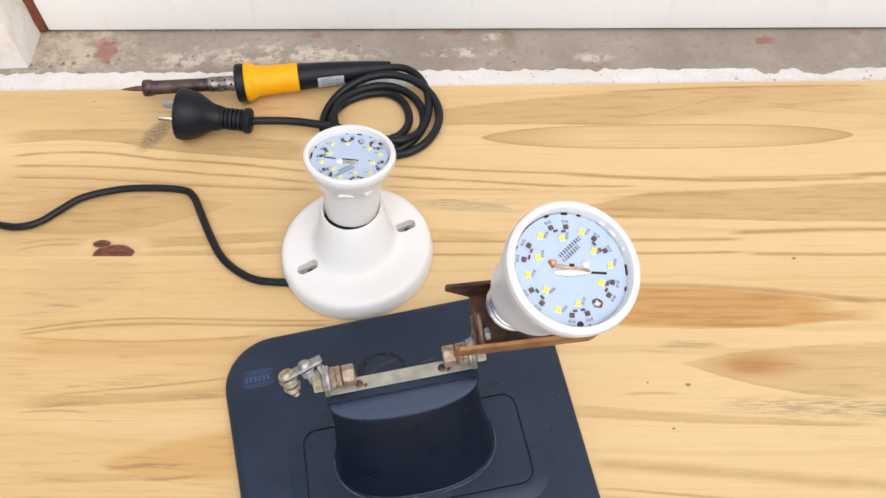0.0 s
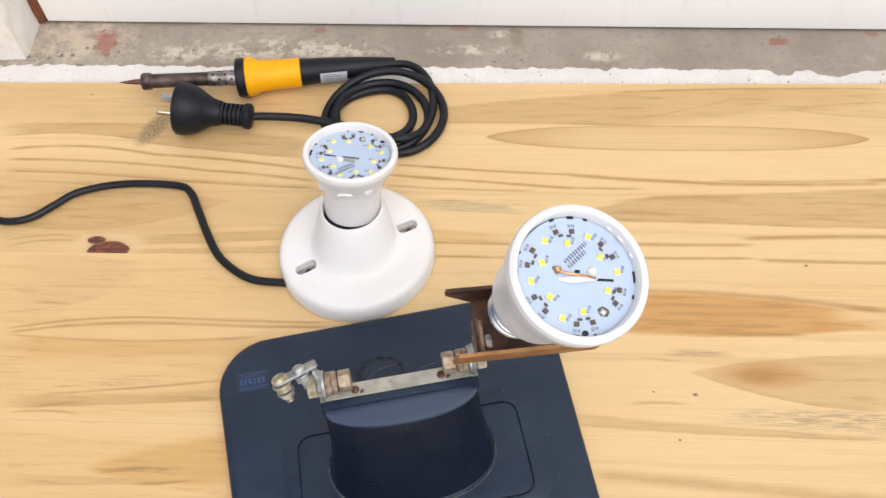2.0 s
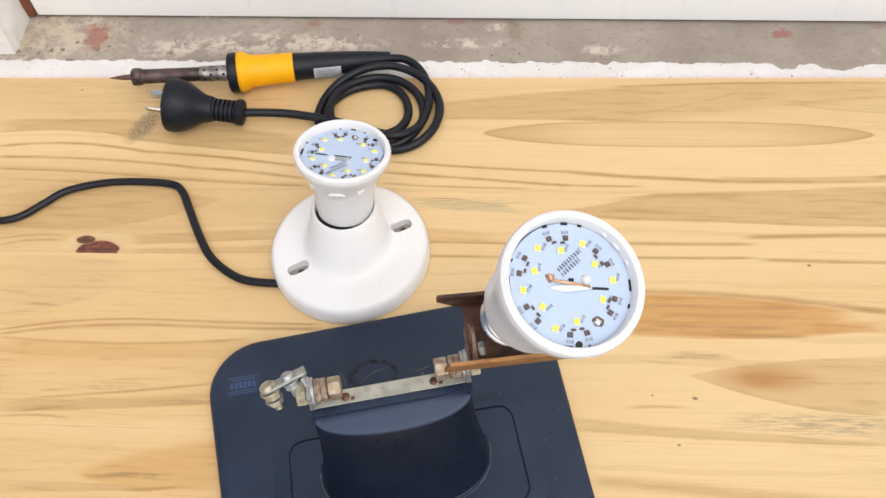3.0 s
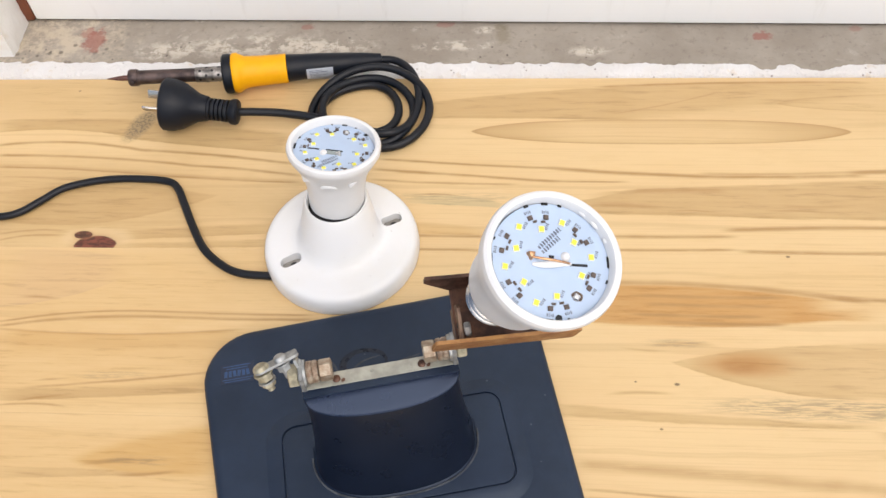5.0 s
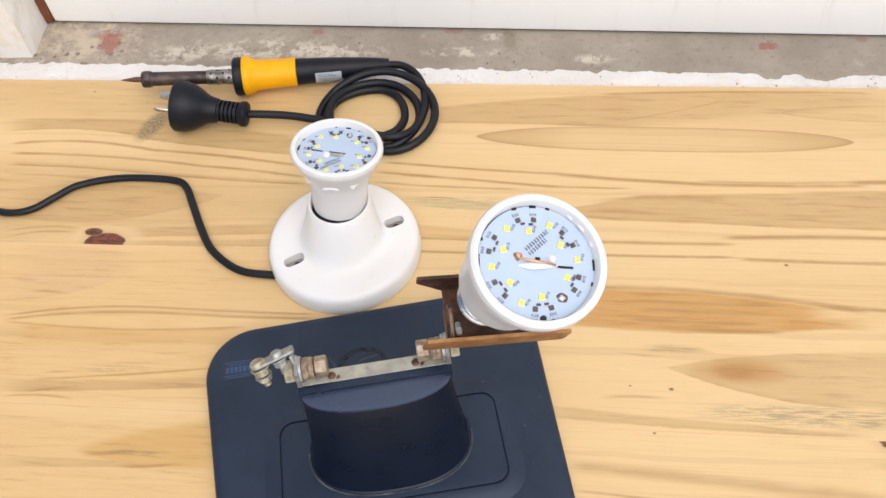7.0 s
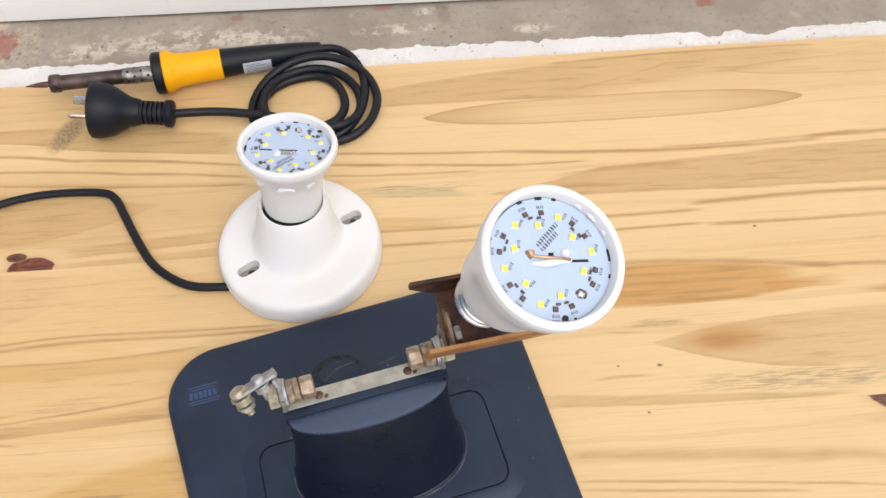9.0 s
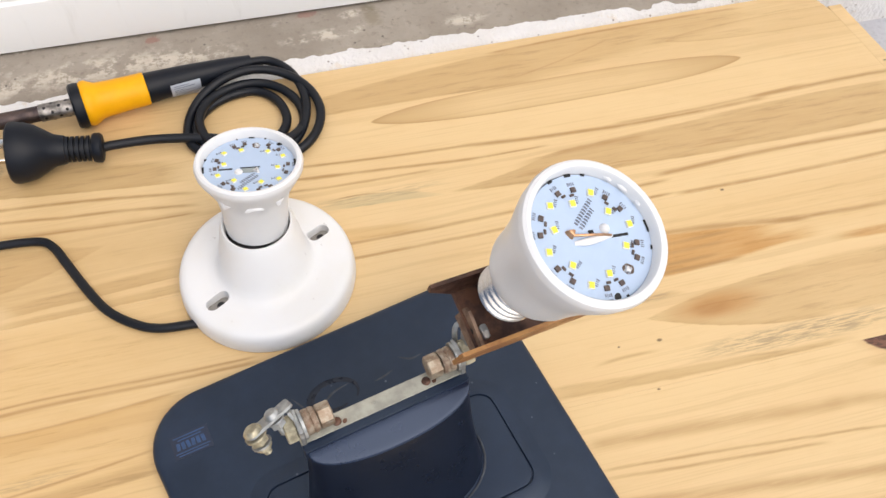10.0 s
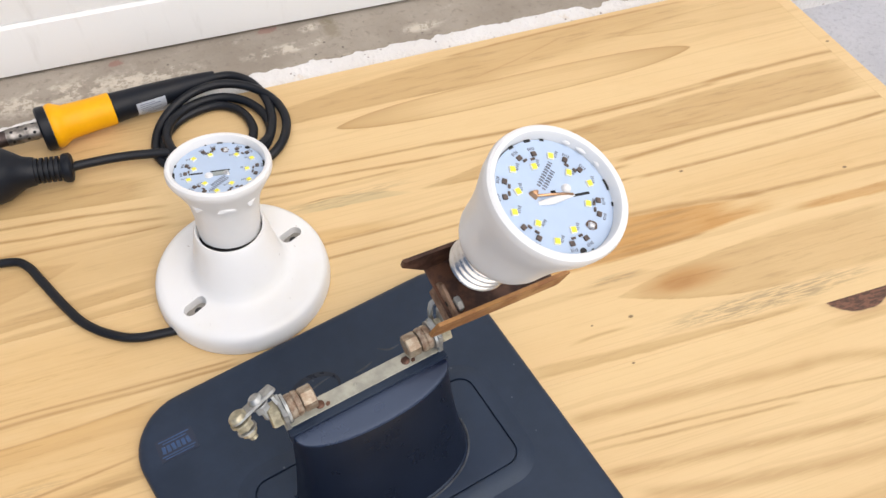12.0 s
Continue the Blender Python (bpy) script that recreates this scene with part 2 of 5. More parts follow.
def stack(layers, m=Matrix(), cap_low=True, cap_high=True):
    """Skins a pile of outlines, each (points, z), or points with their own heights."""
    bm = bmesh.new()
    rings = []
    for points, z in layers:
        rings.append([bm.verts.new((p.x, p.y, z(p) if callable(z) else z)) for p in points])
    for lo, hi in zip(rings, rings[1:]):
        for i in range(len(lo)):
            j = (i + 1) % len(lo)
            bm.faces.new((lo[i], lo[j], hi[j], hi[i]))
    if cap_low:
        bm.faces.new(rings[0][::-1])
    if cap_high:
        bm.faces.new(rings[-1])
    return moved(bm, m)


def smooth_path(points, steps=10):
    """A path through the points without kinks."""
    pts = [Vector(p) for p in points]
    pts = [pts[0] * 2 - pts[1], *pts, pts[-1] * 2 - pts[-2]]
    out = []
    for a, b, c, d in zip(pts, pts[1:], pts[2:], pts[3:]):
        for k in range(steps):
            t = k / steps
            out.append(0.5 * (2 * b + (c - a) * t + (2 * a - 5 * b + 4 * c - d) * t * t + (3 * b - a - 3 * c + d) * t ** 3))
    return out + [pts[-2]]


def tube(path, radius, sides=10, flat=1.0):
    """Sweeps a round or flattened section along a path; flat is its height over its width."""
    bm = bmesh.new()
    rings = []
    for i, p in enumerate(path):
        t = (path[min(i + 1, len(path) - 1)] - path[max(i - 1, 0)]).normalized()
        side = t.cross(Vector((0, 0, 1)))
        side = side.normalized() if side.length > 1e-4 else Vector((1, 0, 0))
        up = side.cross(t)
        r = radius(i / (len(path) - 1)) if callable(radius) else radius
        rings.append([bm.verts.new(p + side * (r * math.cos(a)) + up * (r * flat * math.sin(a))) for a in (2 * math.pi * k / sides for k in range(sides))])
    for lo, hi in zip(rings, rings[1:]):
        for k in range(sides):
            j = (k + 1) % sides
            bm.faces.new((lo[k], lo[j], hi[j], hi[k]))
    bm.faces.new(rings[0][::-1])
    bm.faces.new(rings[-1])
    return bm


def carved(ob, cutter_bm):
    """Cuts the closed shape out of the object's mesh."""
    data = bpy.data.meshes.new("cutter")
    bmesh.ops.recalc_face_normals(cutter_bm, faces=cutter_bm.faces)
    cutter_bm.to_mesh(data)
    cutter_bm.free()
    cutter = new("cutter", data)
    cutter.parent = ob.parent
    mod = ob.modifiers.new("cut", "BOOLEAN")
    mod.operation, mod.object, mod.solver = "DIFFERENCE", cutter, "EXACT"
    bpy.context.view_layer.update()
    result = bpy.data.meshes.new_from_object(ob.evaluated_get(bpy.context.evaluated_depsgraph_get()))
    ob.modifiers.remove(mod)
    ob.data = result
    result.polygons.foreach_set("use_smooth", [True] * len(result.polygons))
    result.set_sharp_from_angle(angle=radians(35))
    bpy.data.objects.remove(cutter)
    return ob


# ---- materials ----
ORANGE, HONEY, BUFF = (0.46, 0.228, 0.054), (0.525, 0.318, 0.113), (0.45, 0.288, 0.118)
GREYISH, ROSE, AMBER = (0.47, 0.37, 0.2), (0.54, 0.355, 0.185), (0.5, 0.295, 0.09)
pine_back = Pine("pine_back", 0.45).ground(0.0)
# Broad left patches: buff tone, plus painted darkening where light falls off leftward.
pine_back.patch(-0.22, -0.018, 0.22, 0.03, 0.5, BUFF, 0.6)
pine_back.patch(0.3, -0.018, 0.22, 0.03, 0.35, BUFF, 0.6)
pine_back.patch(-0.29, -0.125, 0.18, 0.038, 0.62, BUFF, 0.5)
pine_back.lens(0.170, -0.0545, 0.138, 0.0122, 0.62, 0.85)
pine_back.lens(0.395, -0.0255, 0.134, 0.0095, 0.2, 0.45)
pine_back.band((-0.3338, -0.0564), (-0.2814, -0.0539), (-0.2223, -0.0625), (-0.3385, -0.0427), (-0.2851, -0.0414), (-0.2273, -0.0423), 0.62, BUFF, 0.0006, 0.0015)
pine_back.band((-0.2311, -0.062), (-0.1691, -0.0704), (-0.1007, -0.0768), (-0.2361, -0.0423), (-0.1737, -0.0477), (-0.1035, -0.0574), 0.62, BUFF, 0.0006, 0.004)
pine_back.line((-0.3294, -0.0693), (-0.2865, -0.0662), (-0.2152, -0.0739), 0.0014, 0.55)
pine_back.line((-0.2196, -0.0734), (-0.1676, -0.0779), (-0.0951, -0.0873), 0.0014, 0.55)
pine_back.line((-0.3258, -0.0797), (-0.2605, -0.0808), (-0.1737, -0.0891), 0.0013, 0.6)
pine_back.line((-0.1758, -0.0891), (-0.1398, -0.0919), (-0.0937, -0.0977), 0.0013, 0.6)
pine_back.line((-0.3219, -0.0909), (-0.257, -0.093), (-0.1881, -0.0996), 0.0011, 0.6, 0.004)
pine_back.line((-0.1923, -0.0991), (-0.1504, -0.1018), (-0.0927, -0.1043), 0.0011, 0.6, 0.004)
pine_back.line((-0.3185, -0.1009), (-0.293, -0.1007), (-0.2496, -0.1044), 0.001, 0.3, 0.002)
pine_back.band((-0.3045, -0.1416), (-0.2229, -0.1414), (-0.1532, -0.119), (-0.3137, -0.1148), (-0.2359, -0.1083), (-0.1537, -0.116), 0.5, BUFF, 0.0012, 0.0012)
pine_back.line((-0.3006, -0.1531), (-0.2774, -0.1494), (-0.2564, -0.1491), 0.0009, 0.4)
pine_back.line((-0.2988, -0.1583), (-0.2799, -0.1542), (-0.2575, -0.1534), 0.0009, 0.4)
pine_back.band((-0.2089, -0.1568), (-0.1756, -0.1549), (-0.1057, -0.151), (-0.2109, -0.1489), (-0.1776, -0.146), (-0.1072, -0.1412), 0.55, BUFF, 0.0006, 0.002)
pine_back.band((-0.2071, -0.1638), (-0.1659, -0.1631), (-0.1039, -0.1625), (-0.2083, -0.1592), (-0.167, -0.158), (-0.105, -0.1552), 0.5, BUFF, 0.0004, 0.0012)
pine_back.band((-0.0039, -0.0414), (0.071, -0.0416), (0.1527, -0.0435), (-0.0049, -0.0244), (0.0628, -0.015), (0.1556, -0.0068), 0.6, BUFF, 0.0015, 0.001)
pine_back.band((0.1446, -0.0435), (0.2143, -0.0339), (0.3237, -0.0214), (0.1472, -0.0074), (0.2181, -0.005), (0.3275, -0.0044), 0.35, BUFF, 0.006, 0.001)
pine_back.line((0.1304, -0.0074), (0.2181, -0.0044), (0.3276, -0.0038), 0.0012, 0.55, 0.002)
pine_back.line((0.1411, -0.0358), (0.1828, -0.0256), (0.2168, -0.0148), 0.0007, 0.25)
pine_back.line((-0.0342, -0.0821), (0.0307, -0.0867), (0.0943, -0.0902), 0.0012, 0.6)
pine_back.line((0.0903, -0.0898), (0.187, -0.0964), (0.3072, -0.0956), 0.0018, 0.6)
pine_back.line((-0.0374, -0.092), (0.031, -0.0974), (0.09, -0.1018), 0.0013, 0.65)
pine_back.line((0.0842, -0.1014), (0.1133, -0.1021), (0.1404, -0.1023), 0.001, 0.5)
pine_back.line((-0.0366, -0.1017), (-0.0044, -0.1038), (0.0626, -0.1051), 0.0011, 0.4)
pine_back.line((-0.0191, -0.0939), (-0.011, -0.0943), (0.0011, -0.0952), 0.0016, 0.5)
pine_back.band((-0.0072, -0.1231), (0.024, -0.1246), (0.0569, -0.127), (-0.0076, -0.1172), (0.0237, -0.1159), (0.0568, -0.1232), 0.55, GREYISH, 0.0008)
pine_back.line((-0.003, -0.1147), (0.008, -0.1146), (0.0217, -0.1154), 0.0006, 0.55)
pine_back.band((0.1251, -0.1318), (0.194, -0.1327), (0.2631, -0.1354), (0.1263, -0.1113), (0.1935, -0.1061), (0.2691, -0.1033), 0.7, BUFF, 0.0012)
pine_back.band((0.0798, -0.1277), (0.1082, -0.1297), (0.1326, -0.1312), (0.0799, -0.1244), (0.1048, -0.1202), (0.1339, -0.1131), 0.7, BUFF, 0.0008)
pine_back.line((0.1474, -0.1105), (0.1779, -0.1097), (0.2081, -0.1098), 0.0022, 0.4)
pine_back.line((0.1199, -0.1229), (0.1389, -0.1231), (0.1595, -0.1243), 0.002, 0.4)
pine_back.line((0.2389, -0.1274), (0.2609, -0.1276), (0.2753, -0.1283), 0.0008, 0.35)
pine_back.line((0.176, -0.1278), (0.1872, -0.1277), (0.1982, -0.1285), 0.0007, 0.4)
pine_back.line((0.2506, -0.1236), (0.2689, -0.1238), (0.2873, -0.1231), 0.0014, 0.3)
pine_back.line((-0.0093, -0.1509), (0.0887, -0.1508), (0.21, -0.1493), 0.0014, 0.5, 0.003)
pine_back.line((-0.0085, -0.1623), (0.0884, -0.162), (0.2085, -0.1604), 0.0012, 0.5, 0.002)
pine_back.band((-0.0094, -0.1491), (0.0135, -0.1497), (0.0438, -0.1501), (-0.0101, -0.1389), (0.0131, -0.1404), (0.0437, -0.1437), 0.4, HONEY, 0.001, 0.003)
pine_back.line((0.2076, -0.1438), (0.307, -0.1414), (0.4318, -0.1464), 0.0018, 0.6, 0.002)
pine_back.line((0.2163, -0.1616), (0.3084, -0.1625), (0.4124, -0.1591), 0.0015, 0.55, 0.002)
pine_back.line((0.1978, -0.0939), (0.2869, -0.0933), (0.3378, -0.09), 0.0012, 0.35)
pine_back.band((0.26, -0.1339), (0.3301, -0.1349), (0.4054, -0.1334), (0.2582, -0.1024), (0.3322, -0.0994), (0.4181, -0.1001), 0.7, BUFF, 0.0012)
pine_back.line((0.3016, -0.0929), (0.3566, -0.092), (0.4214, -0.0915), 0.002, 0.5)
pine_back.streak(0.019, -0.117, 0.045, 0.004, 0.3)
pine_back.soot(-0.2235, -0.0485, 0.0155, 0.0075, 62)
pine_back.dot(-0.2825, -0.0118, 0.0012)
pine_back.patch(-0.229, -0.156, 0.026, 0.009, 0.5, (0.66, 0.49, 0.27), 0.2)
pine_back.knot(-0.2283, -0.1615, 0.0155, 0.0072, (0.19, 0.055, 0.03), 1.2)
pine_back.knot(-0.2395, -0.1530, 0.0062, 0.0032, (0.16, 0.06, 0.03), 1.2)
pine_middle = Pine("pine_middle", 0.45).ground(0.37)
# The two left patches mix honey tone with painted fall-off of light.
pine_middle.patch(-0.25, -0.195, 0.18, 0.032, 0.42, HONEY, 0.5)
pine_middle.patch(-0.22, -0.255, 0.2, 0.03, 0.45, HONEY, 0.5)
pine_middle.patch(0.3, -0.19, 0.16, 0.02, 0.25, HONEY, 0.5)
pine_middle.line((-0.2743, -0.2295), (-0.1987, -0.2322), (-0.1154, -0.2274), 0.001, 0.42)
pine_middle.band((-0.2802, -0.2125), (-0.2403, -0.2053), (-0.1983, -0.1875), (-0.2959, -0.1666), (-0.2521, -0.1659), (-0.2095, -0.1698), 0.42, ROSE, 0.0008)
pine_middle.line((-0.2645, -0.2041), (-0.254, -0.2043), (-0.2433, -0.2053), 0.0011, 0.75)
pine_middle.line((-0.2763, -0.2238), (-0.2256, -0.2164), (-0.1659, -0.2146), 0.0009, 0.5)
pine_middle.line((-0.1696, -0.2147), (-0.1286, -0.2155), (-0.0699, -0.2154), 0.0009, 0.5)
pine_middle.line((-0.2752, -0.227), (-0.2244, -0.2205), (-0.165, -0.2188), 0.0012, 0.5)
pine_middle.line((-0.1687, -0.2189), (-0.1278, -0.2196), (-0.0695, -0.2187), 0.0012, 0.5)
pine_middle.band((-0.2671, -0.2506), (-0.1953, -0.2449), (-0.113, -0.2409), (-0.2748, -0.2283), (-0.1987, -0.2322), (-0.1155, -0.227), 0.45, HONEY, 0.014, 0.0006)
pine_middle.line((-0.2403, -0.2707), (-0.2002, -0.2669), (-0.131, -0.2586), 0.0009, 0.45)
pine_middle.band((-0.2568, -0.2804), (-0.2042, -0.2778), (-0.1264, -0.2723), (-0.26, -0.2712), (-0.2065, -0.2697), (-0.1282, -0.2635), 0.66, BUFF, 0.001, 0.003)
pine_middle.line((-0.2413, -0.2789), (-0.2293, -0.2771), (-0.2172, -0.276), 0.0009, 0.6)
pine_middle.line((-0.2347, -0.2656), (-0.2277, -0.265), (-0.2217, -0.2645), 0.0007, 0.5)
pine_middle.line((-0.256, -0.283), (-0.2385, -0.2817), (-0.2169, -0.283), 0.0008, 0.45)
pine_middle.line((0.1021, -0.1881), (0.1939, -0.1892), (0.2843, -0.1992), 0.0022, 0.6, 0.004)
pine_middle.band((0.0905, -0.2163), (0.1729, -0.2203), (0.258, -0.2152), (0.0913, -0.19), (0.1764, -0.1896), (0.2614, -0.1981), 0.56, ORANGE, 0.002, 0.0015)
pine_middle.band((0.2378, -0.2157), (0.2582, -0.2144), (0.281, -0.2139), (0.239, -0.2089), (0.2598, -0.2065), (0.2831, -0.2044), 0.5, ORANGE, 0.0015, 0.004)
pine_middle.line((0.1406, -0.1969), (0.1877, -0.1976), (0.2342, -0.1974), 0.0014, 0.5)
pine_middle.line((0.1505, -0.2033), (0.1886, -0.2041), (0.2263, -0.204), 0.0014, 0.45)
pine_middle.line((0.1395, -0.2112), (0.179, -0.2119), (0.2182, -0.2118), 0.0014, 0.5)
pine_middle.line((0.1562, -0.2167), (0.1936, -0.2175), (0.2308, -0.2174), 0.0014, 0.5)
pine_middle.band((0.1626, -0.2468), (0.2072, -0.2612), (0.2689, -0.2683), (0.1628, -0.2446), (0.2112, -0.2351), (0.2772, -0.2312), 0.5, BUFF, 0.0006)
pine_middle.band((0.0911, -0.2825), (0.1496, -0.2852), (0.2647, -0.2874), (0.0904, -0.2741), (0.1503, -0.2783), (0.2654, -0.2841), 0.5, BUFF, 0.0012, 0.0015)
pine_middle.line((0.1512, -0.2332), (0.1648, -0.2321), (0.1849, -0.2327), 0.0016, 0.3)
pine_middle.line((0.1236, -0.2671), (0.1384, -0.266), (0.1547, -0.2662), 0.0012, 0.3)
pine_middle.line((0.1341, -0.2366), (0.1408, -0.2372), (0.1542, -0.2376), 0.0008, 0.25)
pine_middle.line((0.2647, -0.1974), (0.3176, -0.1992), (0.4099, -0.2025), 0.0018, 0.5, 0.002)
pine_middle.band((0.2949, -0.2203), (0.3342, -0.2223), (0.3932, -0.2245), (0.3054, -0.2144), (0.3439, -0.2149), (0.4003, -0.2152), 0.5, ORANGE, 0.0015)
pine_middle.band((0.2461, -0.264), (0.2937, -0.2687), (0.3574, -0.2717), (0.2673, -0.2295), (0.3204, -0.2293), (0.3886, -0.2306), 0.3, BUFF, 0.002)
pine_middle.patch(0.205, -0.2455, 0.024, 0.008, 0.9, (0.43, 0.225, 0.07), 0.6)
pine_middle.patch(0.201, -0.2465, 0.011, 0.0045, 0.7, (0.35, 0.165, 0.045), 0.6)
pine_middle.streak(0.245, -0.2745, 0.06, 0.0065, 0.55)
pine_middle.streak(0.165, -0.232, 0.018, 0.003, 0.4)
pine_middle.streak(-0.19, -0.262, 0.02, 0.003, 0.3)
pine_middle.dot(0.3515, -0.1965, 0.0018)
pine_middle.dot(0.2440, -0.1655, 0.0016)
pine_middle.dot(0.1618, -0.2602, 0.0019)
pine_middle.dot(0.137, -0.259, 0.001)
pine_front = Pine("pine_front", 0.45).ground(0.81)
# Honey tone on the left, also darkening it for the weaker light there.
pine_front.patch(-0.24, -0.325, 0.2, 0.035, 0.45, HONEY, 0.5)
pine_front.line((-0.1613, -0.2878), (-0.1424, -0.2873), (-0.1198, -0.288), 0.0009, 0.6)
pine_front.line((-0.2173, -0.2873), (-0.2101, -0.2878), (-0.2012, -0.2883), 0.0014, 0.4)
pine_front.band((-0.2, -0.3186), (-0.157, -0.3258), (-0.1079, -0.3235), (-0.2009, -0.3156), (-0.1692, -0.3043), (-0.1138, -0.2928), 0.5, AMBER, 0.003, 0.005)
pine_front.line((-0.189, -0.3192), (-0.1809, -0.318), (-0.1612, -0.316), 0.0012, 0.75)
pine_front.line((-0.1686, -0.3262), (-0.1506, -0.325), (-0.1377, -0.3232), 0.001, 0.75)
pine_front.band((-0.2398, -0.3299), (-0.2064, -0.3288), (-0.1669, -0.3265), (-0.242, -0.3237), (-0.2083, -0.3226), (-0.1678, -0.3229), 0.45, BUFF, 0.001)
pine_front.line((0.1015, -0.3123), (0.165, -0.3157), (0.2459, -0.3217), 0.004, 0.32)
pine_front.line((0.239, -0.3202), (0.2686, -0.3236), (0.3104, -0.3336), 0.004, 0.3)
pine_front.line((0.105, -0.3274), (0.1569, -0.3304), (0.228, -0.3371), 0.0009, 0.4)
pine_front.line((0.1063, -0.3321), (0.1542, -0.3354), (0.2253, -0.3412), 0.001, 0.4)
pine_front.line((0.2244, -0.3366), (0.2541, -0.3389), (0.3022, -0.3444), 0.0009, 0.4)
pine_front.line((0.1093, -0.3471), (0.1726, -0.354), (0.2863, -0.3653), 0.0035, 0.4)
pine_front.line((0.1222, -0.3624), (0.1696, -0.3712), (0.2733, -0.3825), 0.004, 0.3)
pine_front.band((0.1914, -0.3934), (0.2209, -0.4029), (0.2542, -0.4076), (0.2008, -0.3953), (0.226, -0.3956), (0.2657, -0.3925), 0.35, BUFF, 0.006, 0.003)
pine_front.streak(-0.16, -0.317, 0.018, 0.003, 0.4)
pine_front.patch(0.300, -0.3035, 0.026, 0.003, 0.5, BUFF, 0.3)
pine_front.knot(0.3005, -0.2875, 0.0212, 0.0122, (0.17, 0.075, 0.042), 1.18)
pine_front.dot(0.1497, -0.2895, 0.0012)
pine_edge = Pine("pine_edge", 0.45).ground(1.3)
pine_edge.dot(0.4118, -0.0812, 0.0017)
pine_back, pine_middle, pine_front, pine_edge = (p.finish() for p in (pine_back, pine_middle, pine_front, pine_edge))

s = Surface("sill_concrete", 0.9)
spread = s.noise(scale=14.0, detail=6, rough=0.65)
speck = s.noise(scale=160.0, detail=4, rough=0.7)
wob = s.math("MULTIPLY_ADD", s.noise(scale=150.0, detail=5, rough=0.7), 3.0, -1.5)
col = s.mix(s.ramp(spread, 0.3, 0.7), (0.25, 0.214, 0.172), (0.335, 0.295, 0.243))
col = s.mix(s.math("MULTIPLY", s.ramp(speck, 0.52, 0.7), 0.6), col, (0.19, 0.16, 0.13))
crumbs = s.noise(scale=85.0, detail=8, rough=0.75)
scuff = s.math("MULTIPLY", s.ramp(crumbs, 0.54, 0.62), s.ramp(s.noise(s.stretched(7.0, 30.0), 1.0, 3.0), 0.5, 0.66))
col = s.mix(s.math("MULTIPLY", scuff, 0.3), col, (0.6, 0.55, 0.47))
for u, v, hu, hv in ((-0.150, 0.609, 0.05, 0.011), (-0.225, 0.606, 0.022, 0.009), (-0.085, 0.604, 0.03, 0.008), (-0.196, 0.645, 0.012, 0.004), (0.125, 0.588, 0.014, 0.005), (0.02, 0.600, 0.03, 0.005), (0.042, 0.618, 0.008, 0.004)):
    m = s.math("MULTIPLY", s.spot(u, v, hu, hv, s.math("MULTIPLY", wob, 0.5), 0.6), s.ramp(crumbs, 0.46, 0.54))
    col = s.mix(s.math("MULTIPLY", m, 0.7), col, (0.6, 0.54, 0.45))
jamb_foot = s.spot(-0.325, 0.628, 0.062, 0.045, s.math("MULTIPLY", wob, 0.6), 0.5)
col = s.mix(s.math("MULTIPLY", s.math("MULTIPLY", jamb_foot, s.ramp(crumbs, 0.42, 0.58)), 0.6), col, (0.55, 0.46, 0.34))
col = s.mix(s.math("MULTIPLY", s.math("MULTIPLY", jamb_foot, s.ramp(s.cells(scale=95.0), 0.24, 0.14)), 0.7), col, (0.1, 0.085, 0.065))
for u, v, hu, hv in ((0.057, 0.6115, 0.0055, 0.011), (0.0565, 0.620, 0.004, 0.004)):
    col = s.mix(s.math("MULTIPLY", s.spot(u, v, hu, hv, wob, 0.6), 0.5), col, (0.17, 0.14, 0.085))
for u, v, hu, hv, amount in ((-0.2885, 0.6215, 0.0085, 0.0135, 0.75), (-0.2955, 0.632, 0.0055, 0.006, 0.55), (-0.106, 0.6297, 0.006, 0.0035, 0.5), (0.0084, 0.6262, 0.007, 0.003, 0.45), (0.2653, 0.5995, 0.007, 0.0048, 0.75), (0.341, 0.604, 0.006, 0.003, 0.4)):
    col = s.mix(s.math("MULTIPLY", s.spot(u, v, hu, hv, wob, 0.3), amount), col, (0.26, 0.09, 0.07))
pits = s.ramp(s.cells(scale=110.0), 0.13, 0.07)
pits = s.math("MULTIPLY", pits, s.ramp(s.noise(scale=20.0), 0.47, 0.6))
col = s.mix(s.math("MULTIPLY", pits, 0.85), col, (0.07, 0.06, 0.05))
sill_concrete = s.done(col, None, s.math("ADD", speck, s.math("MULTIPLY", spread, 2.0)), 0.5, 0.0012)

s = Surface("flaking_limewash", 0.85)
patchy = s.noise(scale=45.0, detail=7, rough=0.75)
col = s.mix(s.ramp(s.noise(scale=12.0, detail=4), 0.35, 0.7), (0.66, 0.64, 0.615), (0.75, 0.74, 0.73))
col = s.mix(s.math("MULTIPLY", s.ramp(patchy, 0.58, 0.66), 0.6), col, (0.6, 0.5, 0.38))
col = s.mix(s.math("MULTIPLY", s.ramp(s.cells(scale=130.0), 0.15, 0.08), 0.7), col, (0.18, 0.14, 0.11))
limewash = s.done(col, None, s.math("ADD", patchy, s.noise(scale=320.0, detail=4)), 0.9, 0.002)

s = Surface("wall_plaster", 0.9)
patchy = s.noise(scale=30.0, detail=7, rough=0.7)
col = s.mix(s.math("MULTIPLY", s.ramp(patchy, 0.5, 0.68), 0.7), (0.76, 0.735, 0.69), (0.66, 0.57, 0.44))
plaster = s.done(col, None, s.math("ADD", patchy, s.noise(scale=200.0, detail=4)), 0.35, 0.0015)

